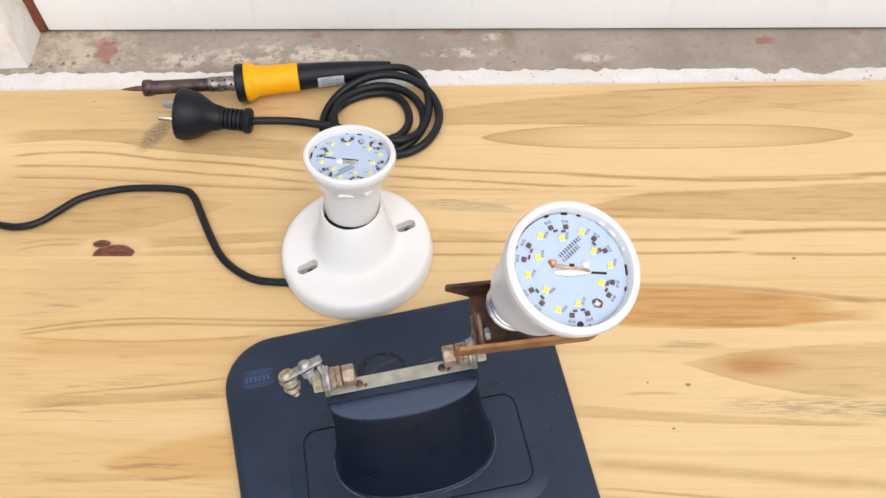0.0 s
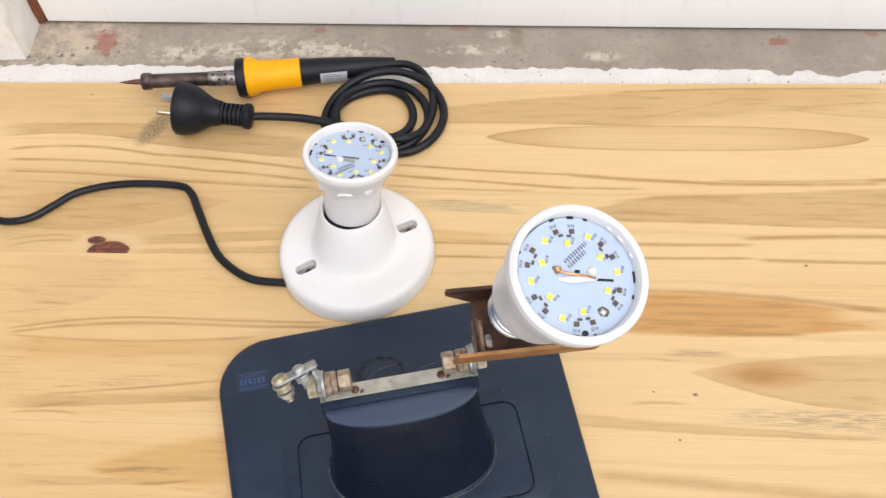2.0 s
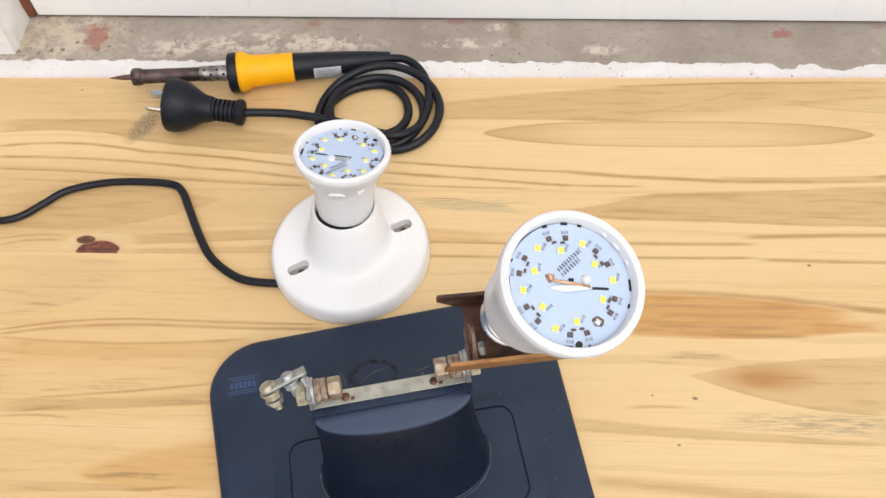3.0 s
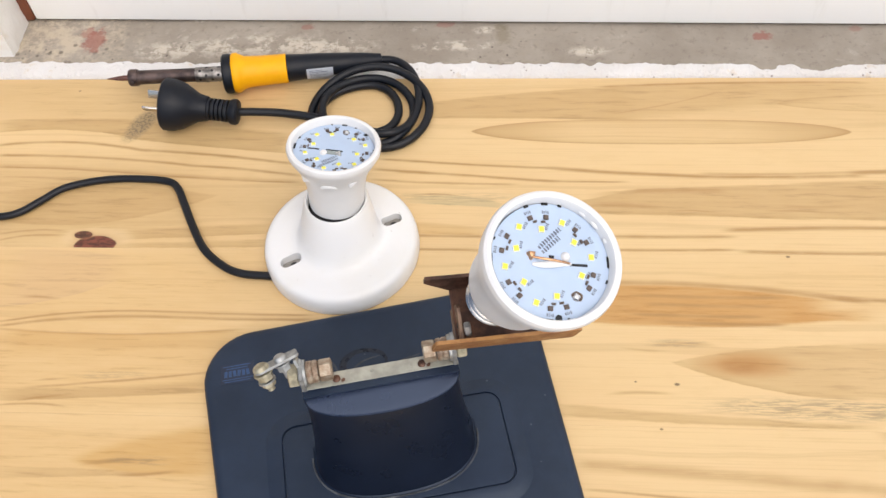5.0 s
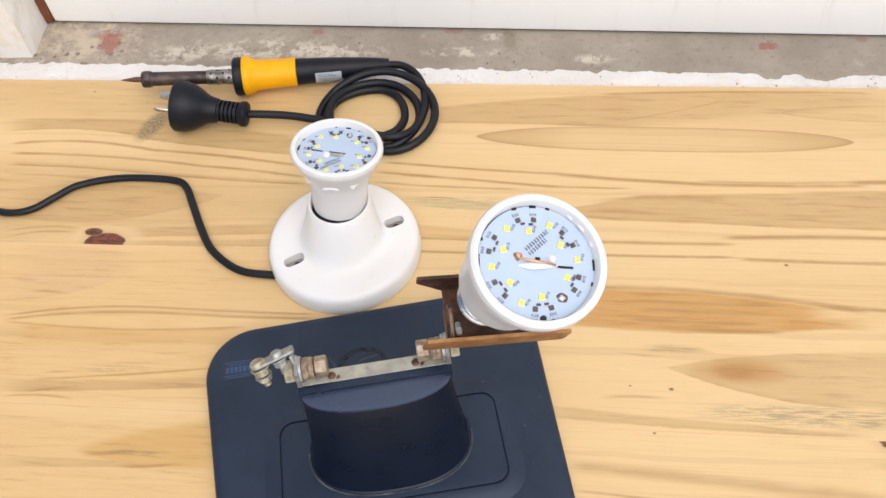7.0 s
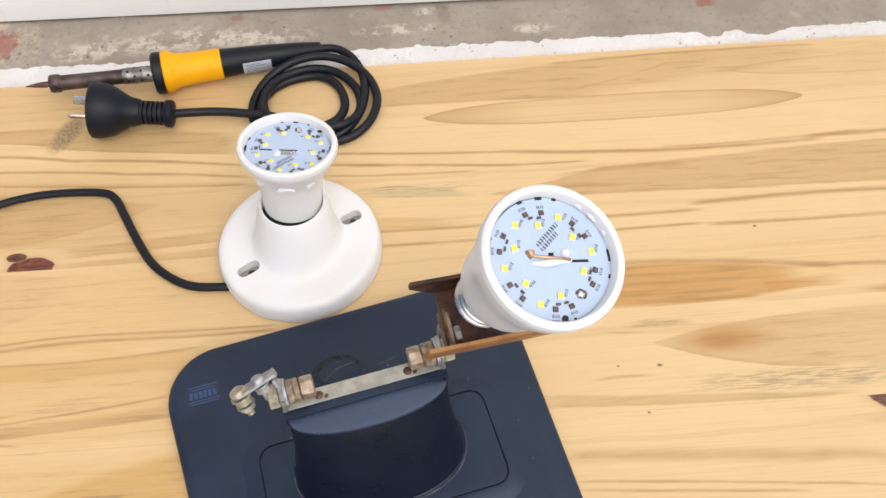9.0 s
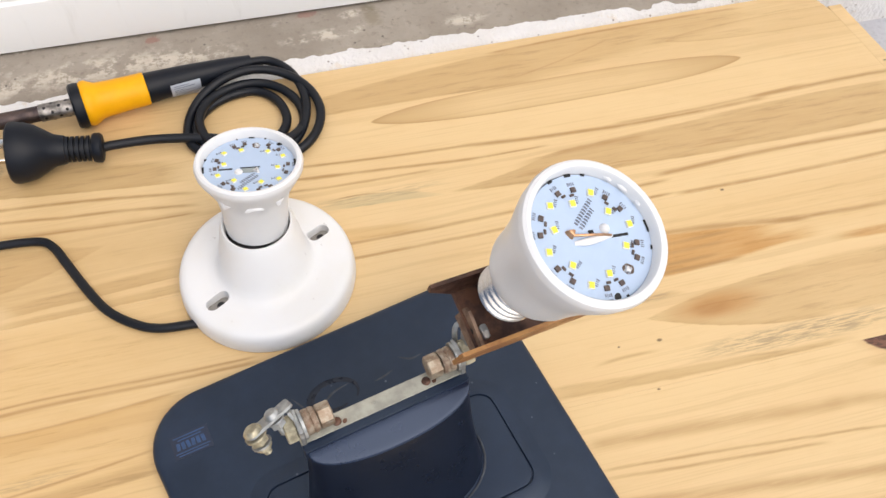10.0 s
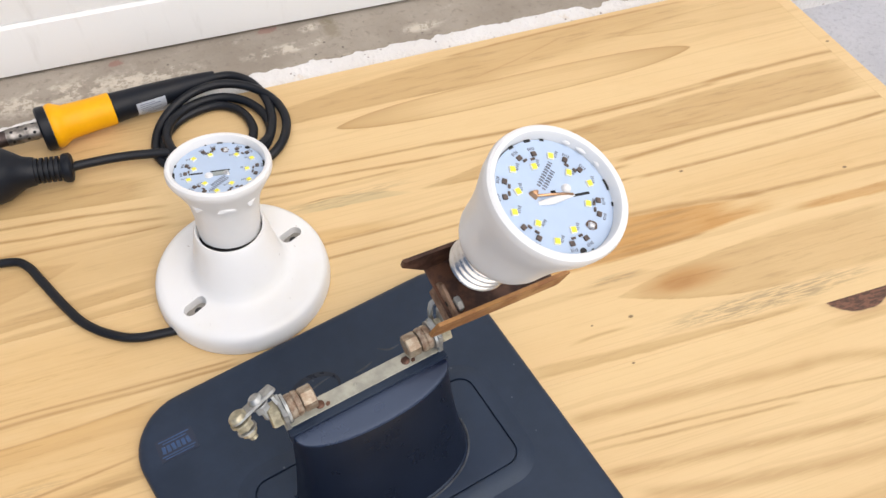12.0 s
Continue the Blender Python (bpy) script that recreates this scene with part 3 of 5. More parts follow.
s = Surface("door_paint", 0.35)
dirt = s.noise(s.stretched(60.0, 60.0, 8.0), 1.0, 5.0, 0.7)
col = s.mix(s.math("MULTIPLY", s.ramp(dirt, 0.55, 0.8), 0.3), (0.84, 0.835, 0.815), (0.5, 0.47, 0.42))
col = s.mix(s.math("MULTIPLY", s.ramp(s.cells(scale=24.0), 0.05, 0.025), 0.6), col, (0.2, 0.18, 0.16))
door_paint = s.done(col, None, s.noise(scale=90.0, detail=2), 0.05, 0.0006)

s = Surface("ground_concrete", 0.85)
spread = s.noise(scale=6.0, detail=6, rough=0.65)
speck = s.noise(scale=220.0, detail=4, rough=0.7)
col = s.mix(s.ramp(spread, 0.3, 0.7), (0.36, 0.36, 0.38), (0.46, 0.46, 0.485))
col = s.mix(s.math("MULTIPLY", s.ramp(speck, 0.5, 0.7), 0.5), col, (0.27, 0.27, 0.29))
ground_concrete = s.done(col, None, speck, 0.5, 0.002)

s = Surface("glazed_white", 0.36)
col = s.mix(s.ramp(s.noise(scale=22.0, detail=4), 0.4, 0.75), (0.75, 0.75, 0.745), (0.73, 0.715, 0.68))
col = s.mix(s.math("MULTIPLY", s.ramp(s.noise(scale=140.0, detail=5, rough=0.7), 0.66, 0.72), 0.6), col, (0.3, 0.26, 0.22))
glazed_white = s.done(col, None, s.noise(scale=80.0, detail=2), 0.04, 0.0008)

white_plastic = plain("white_plastic", (0.74, 0.74, 0.735), 0.35, 0, 0.02, 50.0, 0.04)
board_paint = plain("board_paint", (0.44, 0.545, 0.70), 0.4, 0, 0.025, 90.0, 0.05)
led_phosphor = plain("led_phosphor", (0.86, 0.8, 0.07), 0.35, 0, 0.03, 300.0, 0.02)
led_case = plain("led_case", (0.85, 0.84, 0.72), 0.4, 0, 0.02)
chip_metal = plain("chip_metal", (0.12, 0.085, 0.068), 0.4, 0, 0.2, 500.0)
chip_brown = plain("chip_brown", (0.12, 0.075, 0.05), 0.4, 0, 0.15, 400.0)
ink = plain("ink", (0.22, 0.24, 0.3), 0.6, 0, 0.2, 500.0)
# Black painted as the shade in gaps and holes; also for a scorch.
black_gap = plain("black_gap", (0.012, 0.012, 0.013), 0.7, 0, 0.1)
solder = plain("solder", (0.78, 0.78, 0.78), 0.3, 0.8, 0.2, 900.0, 0.4, 1500.0)
nickel = plain("nickel", (0.66, 0.61, 0.55), 0.24, 1.0, 0.1, 120.0)
sleeve_steel = plain("sleeve_steel", (0.42, 0.39, 0.36), 0.42, 0.9, 0.35, 170.0, 0.2)
copper = plain("copper", (0.62, 0.36, 0.2), 0.35, 1.0, 0.15, 300.0)
zinc = plain("zinc", (0.5, 0.51, 0.5), 0.52, 0.75, 0.2, 220.0, 0.25)
yellow_zinc = plain("yellow_zinc", (0.55, 0.5, 0.36), 0.48, 0.65, 0.25, 260.0, 0.25)
grey_paint = plain("grey_paint", (0.41, 0.4, 0.335), 0.52, 0.2, 0.16, 140.0, 0.2)
cord_black = plain("cord_black", (0.006, 0.0075, 0.0115), 0.4, 0, 0.12, 40.0, 0.1, spec=0.3)
plug_black = plain("plug_black", (0.0042, 0.0062, 0.0115), 0.45, 0, 0.12, 60.0, 0.12, spec=0.26)
handle_yellow = plain("handle_yellow", (0.82, 0.385, 0.0), 0.48, 0, 0.04, 80.0, 0.1, spec=0.3)
label_silver = plain("label_silver", (0.5, 0.53, 0.58), 0.35, 0.3, 0.06, 150.0)
label_blue = plain("label_blue", (0.03, 0.075, 0.18), 0.5, 0, 0.15, 300.0)
frame_brown = plain("frame_brown", (0.2, 0.06, 0.025), 0.5, 0, 0.2, 60.0)

s = Surface("scorched_steel", 0.5, 0.8)
heat = s.noise(scale=90.0, detail=5)
scorched = s.done(s.mix(s.ramp(heat, 0.35, 0.65), (0.055, 0.042, 0.042), (0.13, 0.095, 0.085)), None, heat, 0.3, 0.0005)

s = Surface("rusty_steel", 0.6, 0.3)
rust = s.noise(scale=90.0, detail=6, rough=0.65)
col = s.mix(s.ramp(rust, 0.35, 0.62), (0.12, 0.054, 0.031), (0.045, 0.022, 0.016))
rusty = s.done(col, s.ramp(rust, 0.3, 0.7, 0.4, 0.7), rust, 0.4, 0.0005)

s = Surface("brassy_rust", 0.5, 0.3)
rust = s.noise(scale=70.0, detail=6, rough=0.65)
col = s.mix(s.ramp(rust, 0.35, 0.65), (0.42, 0.22, 0.075), (0.27, 0.12, 0.045))
brassy = s.done(col, s.ramp(rust, 0.3, 0.7, 0.4, 0.65), rust, 0.3, 0.0004)

s = Surface("tarnished_brass", 0.52, 0.5)
tarnish = s.noise(scale=240.0, detail=5, rough=0.7)
col = s.mix(s.ramp(tarnish, 0.35, 0.62), (0.42, 0.36, 0.275), (0.26, 0.185, 0.125))
brass = s.done(col, None, tarnish, 0.4, 0.0005)

s = Surface("stained_collar", 0.55, 0.3)
tarnish = s.noise(scale=300.0, detail=5, rough=0.7)
col = s.mix(s.ramp(tarnish, 0.38, 0.6), (0.36, 0.3, 0.23), (0.2, 0.13, 0.085))
collar_rust = s.done(col, None, tarnish, 0.5, 0.0006)

s = Surface("tan_rust", 0.62, 0.15)
rust = s.noise(scale=150.0, detail=6, rough=0.7)
col = s.mix(s.ramp(rust, 0.38, 0.64), (0.27, 0.18, 0.125), (0.12, 0.068, 0.045))
tan_rust = s.done(col, None, rust, 0.5, 0.0006)

s = Surface("navy_plastic", 0.38)
s.shader.inputs["Specular IOR Level"].default_value = 0.44
dust = s.noise(scale=26.0, detail=6, rough=0.7)
col = s.mix(s.ramp(dust, 0.35, 0.75), (0.0080, 0.0146, 0.032), (0.0145, 0.0240, 0.048))
col = s.mix(s.math("MULTIPLY", s.ramp(s.cells(scale=70.0), 0.06, 0.03), 0.35), col, (0.25, 0.27, 0.3))
# Cool tint takes the sun's warmth out of the plate's reflections.
s.shader.inputs["Specular Tint"].default_value = (0.82, 0.93, 1.0, 1.0)
navy = s.done(col, s.ramp(dust, 0.3, 0.75, 0.3, 0.5), s.noise(scale=900.0, detail=2), 0.12, 0.0003)
column_black = plain("column_black", (0.006, 0.0095, 0.021), 0.3, 0, 0.1, 40.0, 0.05, spec=0.32)
# Blue tint puts the sky's colour into the column's reflections.
column_black.node_tree.nodes["Principled BSDF"].inputs["Specular Tint"].default_value = (0.66, 0.8, 1.0, 1.0)
# Shinier, bluer copy of column_black: sky reflection on the top, put into colour.
column_skylit = plain("column_skylit", (0.006, 0.010, 0.026), 0.24, 0, 0.1, 40.0, 0.04, spec=0.65)
column_skylit.node_tree.nodes["Principled BSDF"].inputs["Specular Tint"].default_value = (0.58, 0.72, 1.0, 1.0)
# Paler navy for a painted highlight along the column's foot.
navy_highlight = plain("navy_highlight", (0.11, 0.12, 0.135), 0.32, 0, 0.35, 120.0)
navy_dusty = plain("navy_dusty", (0.045, 0.052, 0.066), 0.5, 0, 0.3, 200.0)
navy_scuff = plain("navy_scuff", (0.011, 0.0155, 0.027), 0.3, 0, 0.1, 200.0, spec=0.3)

# ---- the large structure ----
GROUND = -0.045


def flat_slab(name, corners, low, high, material, label, kind="structure", parent=None, bevel=0.0):
    bm = bmesh.new()
    lo = [bm.verts.new((x, y, low)) for x, y in corners]
    hi = [bm.verts.new((x, y, high)) for x, y in corners]
    n = len(corners)
    for i in range(n):
        bm.faces.new((lo[i], lo[(i + 1) % n], hi[(i + 1) % n], hi[i]))
    bm.faces.new(lo[::-1])
    bm.faces.new(hi)
    if bevel:
        bmesh.ops.bevel(bm, geom=list(bm.edges), offset=bevel, segments=2, affect="EDGES")
    ob = part(name, bm, material, parent, sharp=50)
    return tagged(ob, label, "", "", kind)


tagged(flat_slab("ground", ((-60, -60), (60, -60), (60, 60), (-60, 60)), GROUND - 0.3, GROUND, ground_concrete, "pale grey weathered concrete ground"), category="ground")


def edge_y(x):
    """The line of the panel's rear edge."""
    return 0.5556 - 0.0446 * x


def door_y(x):
    """The line of the door's foot."""
    return 0.6272 - 0.0630 * x


SILL = -0.006
tagged(flat_slab("door_sill", ((-1.2, edge_y(-1.2) + 0.012), (1.6, edge_y(1.6) + 0.012), (1.6, door_y(1.6) + 0.2), (-1.2, door_y(-1.2) + 0.2)), GROUND, SILL, sill_concrete, "grey concrete door sill with red paint drips", bevel=0.003), category="sill")


def paint_band():
    """Thick flaking limewash over the sill's nose, with an eaten rear edge."""
    bm = bmesh.new()
    rows = []
    steps = 1400
    for i in range(steps + 1):
        x = -1.2 + 2.8 * i / steps
        ragged = 0.003 * noise.noise((x * 45, 2.0, 0)) + 0.0026 * noise.noise((x * 140, 5.0, 0)) + 0.0013 * noise.noise((x * 420, 9.0, 0))
        width = 0.0218 - 0.008 * x + ragged
        width -= 0.0060 * math.exp(-(((x - 0.262) / 0.0085) ** 4)) + 0.006 * math.exp(-(((x - 0.30) / 0.02) ** 2))
        width = max(width, 0.0105)
        y0 = edge_y(x) + 0.002
        lump = 0.0007 * noise.noise((x * 90, 1.0, 4.0)) + 0.0006 * noise.noise((x * 330, 1.0, 7.0))
        prof = ((0.0, GROUND), (0.0, -0.028), (0.0002, -0.0145), (0.0028 + lump, -0.0075), (0.0075, -0.0042 + lump), (width * 0.7, SILL + 0.0022 + lump), (width - 0.0006, SILL + 0.0016), (width, SILL - 0.001))
        rows.append([bm.verts.new((x, y0 + a, b)) for a, b in prof])
    for lo, hi in zip(rows, rows[1:]):
        for k in range(len(lo) - 1):
            bm.faces.new((lo[k], hi[k], hi[k + 1], lo[k + 1]))
    return bm


tagged(part("sill_paint", paint_band(), limewash, None, "flaking white limewash along the sill's nose", sharp=60), category="paint", kind="structure")

# The house wall: plastered jamb, brown frame, white metal door.
WALL_TURN = math.degrees(math.atan(-0.063))
wall_frame = pose(0, 0.6272, 0, 0, 0, WALL_TURN)


def worn_block():
    """The plastered jamb: lumpy near its foot, with a battered corner."""
    bm = bmesh.new()
    rows = []
    for i in range(64):
        z = SILL + (0.2 * i / 60 if i <= 60 else (0.5, 1.4, 2.6)[i - 61])
        ring = []
        for k in range(40):
            if k < 24:
                x, y = -0.3492 - (0.25 * (1 - k / 23) if k < 23 else 0.0), -0.0455
            else:
                x, y = -0.3492 - 0.004 * (k - 23) / 16, -0.0455 + 0.044 * (k - 23) / 16
            near = math.exp(-(((k - 23) / 3.0) ** 2))
            bump = 0.0009 * noise.noise((x * 60, y * 60 + 3, z * 60)) + 0.0006 * noise.noise((x * 170, y * 170, z * 170 + 5))
            chip = near * (0.002 + 0.0022 * noise.noise((z * 50, 2.0, 9.0)))
            ring.append(bm.verts.new((x + (bump if k >= 23 else 0) - chip, y + (bump if k < 24 else 0) + chip, z)))
        rows.append(ring)
    for lo, hi in zip(rows, rows[1:]):
        for k in range(39):
            bm.faces.new((lo[k], lo[k + 1], hi[k + 1], hi[k]))
    return joined(bm, box(1.3, 0.12, 2.6, pose(-0.365 - 0.65, 0.030, 1.3 + SILL)))


tagged(part("wall_jamb", moved(worn_block(), wall_frame), plaster, None, "rough cream-white plastered wall beside the door"), category="wall", kind="structure")
tagged(part("wall_far", moved(box(1.5, 0.26, 2.6, pose(1.35 + 0.75, 0.085, 1.3 + SILL), 0.006, 3), wall_frame), plaster, None, "rough cream-white plastered wall beside the door"), category="wall", kind="structure")
tagged(part("wall_above", moved(box(4.5, 0.26, 0.9, pose(0.5, 0.085, 2.55 + 0.5), 0.006, 3), wall_frame), plaster, None, "plastered wall above the door"), category="wall", kind="structure")
tagged(part("door_frame", moved(box(0.025, 0.06, 2.55, pose(-0.3585, 0.0285, 1.276 + SILL), 0.004, 3), wall_frame), frame_brown, None, "red-brown painted wooden door frame"), category="door frame", kind="structure")
door = thing("door_1", wall_frame, "white painted sheet-metal door, closed, with dirt spots", "door", kind="structure")
part("door_leaf", box(1.69, 0.03, 2.46, pose(0.499, 0.026, 1.271), 0.002), door_paint, door)
part("kick_rail", box(1.69, 0.014, 0.043, pose(0.499, 0.007, 0.0175), 0.003, 3), door_paint, door, "white rail along the door's foot")
part("rail_rib", box(1.69, 0.0095, 0.052, pose(0.499, 0.0075, 0.0648), 0.003, 3), door_paint, door)
# Black strip in place of the shade in the gap below the leaf.
part("door_gap_shade", box(1.69, 0.03, 0.004, pose(0.5, 0.026, -0.0042)), black_gap, door, "black strip painted for the shade under the door")

# ---- the pine panel ----
panel = thing("pine_panel", pose(0, 0.5556, 0, 0, 0, math.degrees(math.atan(-0.0446))), "edge-glued pine panel with knots, lying before the sill", "wood panel")


def plank(rear, front, end_rear, end_front, material, notch=None):
    """One board of the panel between two lines along it; notch: one more corner on its sawn end."""
    bm = bmesh.new()
    gap = 0.00003
    pts = [(-0.85, front + gap), (end_front, front + gap), (end_rear, rear - gap), (-0.85, rear - gap)]
    if notch:
        pts.insert(2, notch)
    lo = [bm.verts.new((x, y, -0.022)) for x, y in pts]
    hi = [bm.verts.new((x, y, 0.0)) for x, y in pts]
    for i in range(len(pts)):
        j = (i + 1) % len(pts)
        bm.faces.new((lo[i], lo[j], hi[j], hi[i]))
    bm.faces.new(lo[::-1])
    bm.faces.new(hi)
    bmesh.ops.bevel(bm, geom=[e for e in bm.edges if abs(e.verts[0].co.z - e.verts[1].co.z) < 1e-6 and e.verts[0].co.z > -0.001], offset=0.00012, segments=1, affect="EDGES")
    return part("plank", bm, material, panel, sharp=20)


def end_u(v):
    """The panel's sawn end, not quite square."""
    return 0.3965 + 0.13 * -v


plank(0.0014, -0.1637, 0.3895, end_u(-0.1637), pine_back, (end_u(-0.024), -0.024))
plank(-0.1637, -0.2882, end_u(-0.1637), end_u(-0.2882), pine_middle)
plank(-0.2882, -0.41, end_u(-0.2882), end_u(-0.41), pine_front)
plank(-0.41, -0.54, end_u(-0.41), end_u(-0.54), pine_middle)


def end_strip():
    """The pale strip glued along the sawn end; it stops short of the rear edge."""
    bm = bmesh.new()
    pts = ((end_u(-0.54) + 0.00002, -0.54), (end_u(-0.54) + 0.0108, -0.54), (end_u(-0.018) + 0.0108, -0.018), (end_u(-0.018) + 0.00002, -0.018))
    lo = [bm.verts.new((x, y, -0.022)) for x, y in pts]
    hi = [bm.verts.new((x, y, 0.0)) for x, y in pts]
    for i in range(4):
        bm.faces.new((lo[i], lo[(i + 1) % 4], hi[(i + 1) % 4], hi[i]))
    bm.faces.new(lo[::-1])
    bm.faces.new(hi)
    bmesh.ops.bevel(bm, geom=[e for e in bm.edges if e.verts[0].co.z > -0.001 and e.verts[1].co.z > -0.001], offset=0.00008, segments=1, affect="EDGES")
    return bm


part("end_strip", end_strip(), pine_edge, panel, "pale pine strip along the sawn end", sharp=30)
for u in (0.36, -0.7):
    tagged(part("batten", moved(box(0.05, 0.46, 0.0225, pose(0, 0, 0), 0.001), panel.matrix_basis @ pose(u, -0.28, -0.0335)), pine_edge, None, "pale pine batten under the panel, on the ground", sharp=30), category="batten", group="battens under the panel")


# ---- the bulbs ----
LEDS = ((-12.9, 13.9, 80), (-3.3, 13.6, 90), (5.8, 16.9, 70), (10.5, 8.6, 65), (17.6, 2.5, 92), (12.9, -5.7, 68), (1.7, -15.0, 85), (-7.1, -18.1, 72), (-11.9, -9.7, 60), (-19.5, -3.5, 80), (-14.5, 4.5, 100))
CHIPS = ((-7.9, 18.2), (-1.0, 19.0), (11.4, 14.3), (16.0, 9.0), (18.1, -5.1), (15.9, -10.8), (5.7, -19.2), (-1.2, -20.2), (-13.9, -15.4), (-18.2, -10.0), (-20.6, 3.3), (-18.2, 9.6))


def printed_word(pcb, place, glyphs, top, size=1.0):
    """Illegible printing: a short row of plain bars."""
    m = pose(0, 0, top + 0.00006) @ place
    strokes = []
    for j in range(glyphs):
        wide = (0.00044, 0.00026, 0.00036)[j % 3] * size
        tall = (0.00105, 0.0013, 0.0009, 0.0012)[(j + glyphs) % 4] * size
        strokes.append(box(wide, tall, 0.0001, m @ pose(0.0007 * size * (j - (glyphs - 1) / 2), 0, 0)))
    part("printed_mark", joined(*strokes), ink, pcb, smooth=False)


def led_bulb(m, radius, body, length, label, marks, ring_turn=0.0, core=(0.0, 0.0), skew=(0.0, 0.0)):
    """An LED bulb without its dome. Its origin is the middle of the open rim, z along its axis; ring_turn and core place the ring of chips and what lies inside it."""
    bulb = thing("led_bulb", m, label, "light bulb", "opened bulbs")
    k = radius / 0.0305

    def skewed(bm):
        for v in bm.verts:
            deep = max(0.0, -v.co.z - 0.004)
            v.co.x, v.co.y = v.co.x + skew[0] * deep, v.co.y + skew[1] * deep
        return bm

    rim = ((0.0261, -0.0075), (0.0264, -0.0012), (0.0270, -0.0003), (0.0286, 0.0), (0.0299, -0.0008), (0.0305, -0.0026), (0.0302, -0.0048))
    profile = [(r * k, h) for r, h in rim] + list(body) + [(body[-1][0] * 0.96, -length), (0.011, -length)]
    part("shell", skewed(lathe(profile, 72)), white_plastic, bulb, "white plastic heat-sink body with an open rim")
    thread = []
    turns = 54
    for i in range(turns + 1):
        h = -length - 0.022 * i / turns
        thread.append((0.0124 + 0.0011 * math.cos(i * 2 * math.pi / 9), h))
    thread += [(0.0105, -length - 0.0235), (0.006, -length - 0.0255), (0.0055, -length - 0.0272), (0, -length - 0.0275)]
    part("screw_cap", skewed(lathe([(0.0126, -length + 0.001)] + thread, 40)), nickel, bulb, "nickel-plated screw cap")
    top = -0.0052
    disc = [(0, top), (0.0258 * k, top), (0.0260 * k, top - 0.0004), (0.0260 * k, top - 0.0015), (0, top - 0.0015)]
    pcb = part("circuit_board", lathe(disc, 64), board_paint, bulb, "pale blue-white round circuit board")
    spin = Matrix.Rotation(radians(ring_turn), 4, "Z")
    for x, y, a in LEDS:
        place = spin @ pose(x / 1000, y / 1000, top + 0.0004, 0, 0, a)
        part("led_chip", box(0.0028, 0.0026, 0.0009, place, 0.0001, 1), led_case, pcb, smooth=False)
        part("led_lens", box(0.0023, 0.0021, 0.0004, place @ pose(0, 0, 0.0005), 0.0001, 1), led_phosphor, pcb, "yellow phosphor", smooth=False)
    for i, (x, y) in enumerate(CHIPS):
        out = math.degrees(math.atan2(y, x))
        side = 1 if i % 2 else -1
        part("resistor", box(0.0020, 0.0021, 0.0008, spin @ pose(x / 1000, y / 1000, top + 0.0004, 0, 0, out), 0.0001, 1), chip_metal, pcb, smooth=False)
        near = spin @ Matrix.Rotation(radians(side * 4.5), 4, "Z") @ pose(x / 1000 * 0.9, y / 1000 * 0.9, top + 0.0003, 0, 0, out)
        part("resistor", box(0.0010, 0.0019, 0.0005, near, 0.0001, 1), chip_metal, pcb, smooth=False)
        printed_word(pcb, spin @ pose(x * 1.13 / 1000, y * 1.13 / 1000, 0, 0, 0, out + 90), 4, top, 1.15)
    for x, y, a in LEDS:
        b = radians(a - 60)
        printed_word(pcb, spin @ pose((x + 2.9 * math.cos(b)) / 1000, (y + 2.9 * math.sin(b)) / 1000, 0, 0, 0, a - 20), 4, top, 1.2)
    centre = pose(core[0], core[1], 0)
    for row, count in ((0, 9), (1, 7)):
        for g in range(count):
            printed_word(pcb, centre @ pose((-4.0 + 1.02 * g + 1.5 * row) / 1000, (6.2 + 0.95 * g - 1.9 * row) / 1000, 0, 0, 0, 43), 2, top, 1.75)
    part("slot", box(0.0075, 0.0011, 0.0003, centre @ pose(0.0122, -0.0011, top + 0.00005), 0.0001, 1), black_gap, pcb, "black slot in the board", smooth=False)
    part("slot", box(0.0022, 0.0013, 0.0003, centre @ pose(0.0005, 0.0019, top + 0.00005), 0.0001, 1), black_gap, pcb, smooth=False)
    if marks:
        glue = tube(smooth_path(((-0.0078, -0.0016, top), (-0.003, -0.002, top + 0.0009), (0.003, -0.0014, top + 0.0011), (0.0088, -0.0008, top + 0.0002))), lambda t: 0.0005 + 0.0010 * math.sin(math.pi * min(1, t * 0.9 + 0.08)), 10, 0.6)
        part("glue_bead", glue, white_plastic, pcb, "white bead of glue")
        blob = lathe([(0, 0.0019), (0.0011, 0.0016), (0.0019, 0.0007), (0.0021, 0)], 20, pose(0.0066, 0.0023, top))
        part("glue_drop", blob, white_plastic, pcb, "white drop of glue")
        pin = joined(tube(smooth_path(((-0.008, 0.0012, top + 0.001), (-0.0035, 0.0002, top + 0.0022), (0.002, -0.0003, top + 0.002), (0.008, -0.0008, top + 0.0008))), 0.00055, 8),
            lathe([(0, 0.0026), (0.0011, 0.0022), (0.0016, 0.0009), (0.0018, 0)], 12, pose(-0.0082, 0.0022, top), wave=lambda a, h: 1 + 0.25 * math.sin(3 * a)))
        part("wire_stub", pin, copper, pcb, "soldered copper wire stub")
    else:
        part("window", box(0.0092, 0.0036, 0.0003, centre @ pose(-0.001, 0.0009, top + 0.0001), 0.0001, 1), plain("window_grey", (0.3, 0.34, 0.33), 0.5), pcb, "grey opening in the board", smooth=False)
        part("slot", box(0.0105, 0.0006, 0.0005, centre @ pose(-0.001, -0.0013, top + 0.0002), 0.0001, 1), black_gap, pcb, smooth=False)
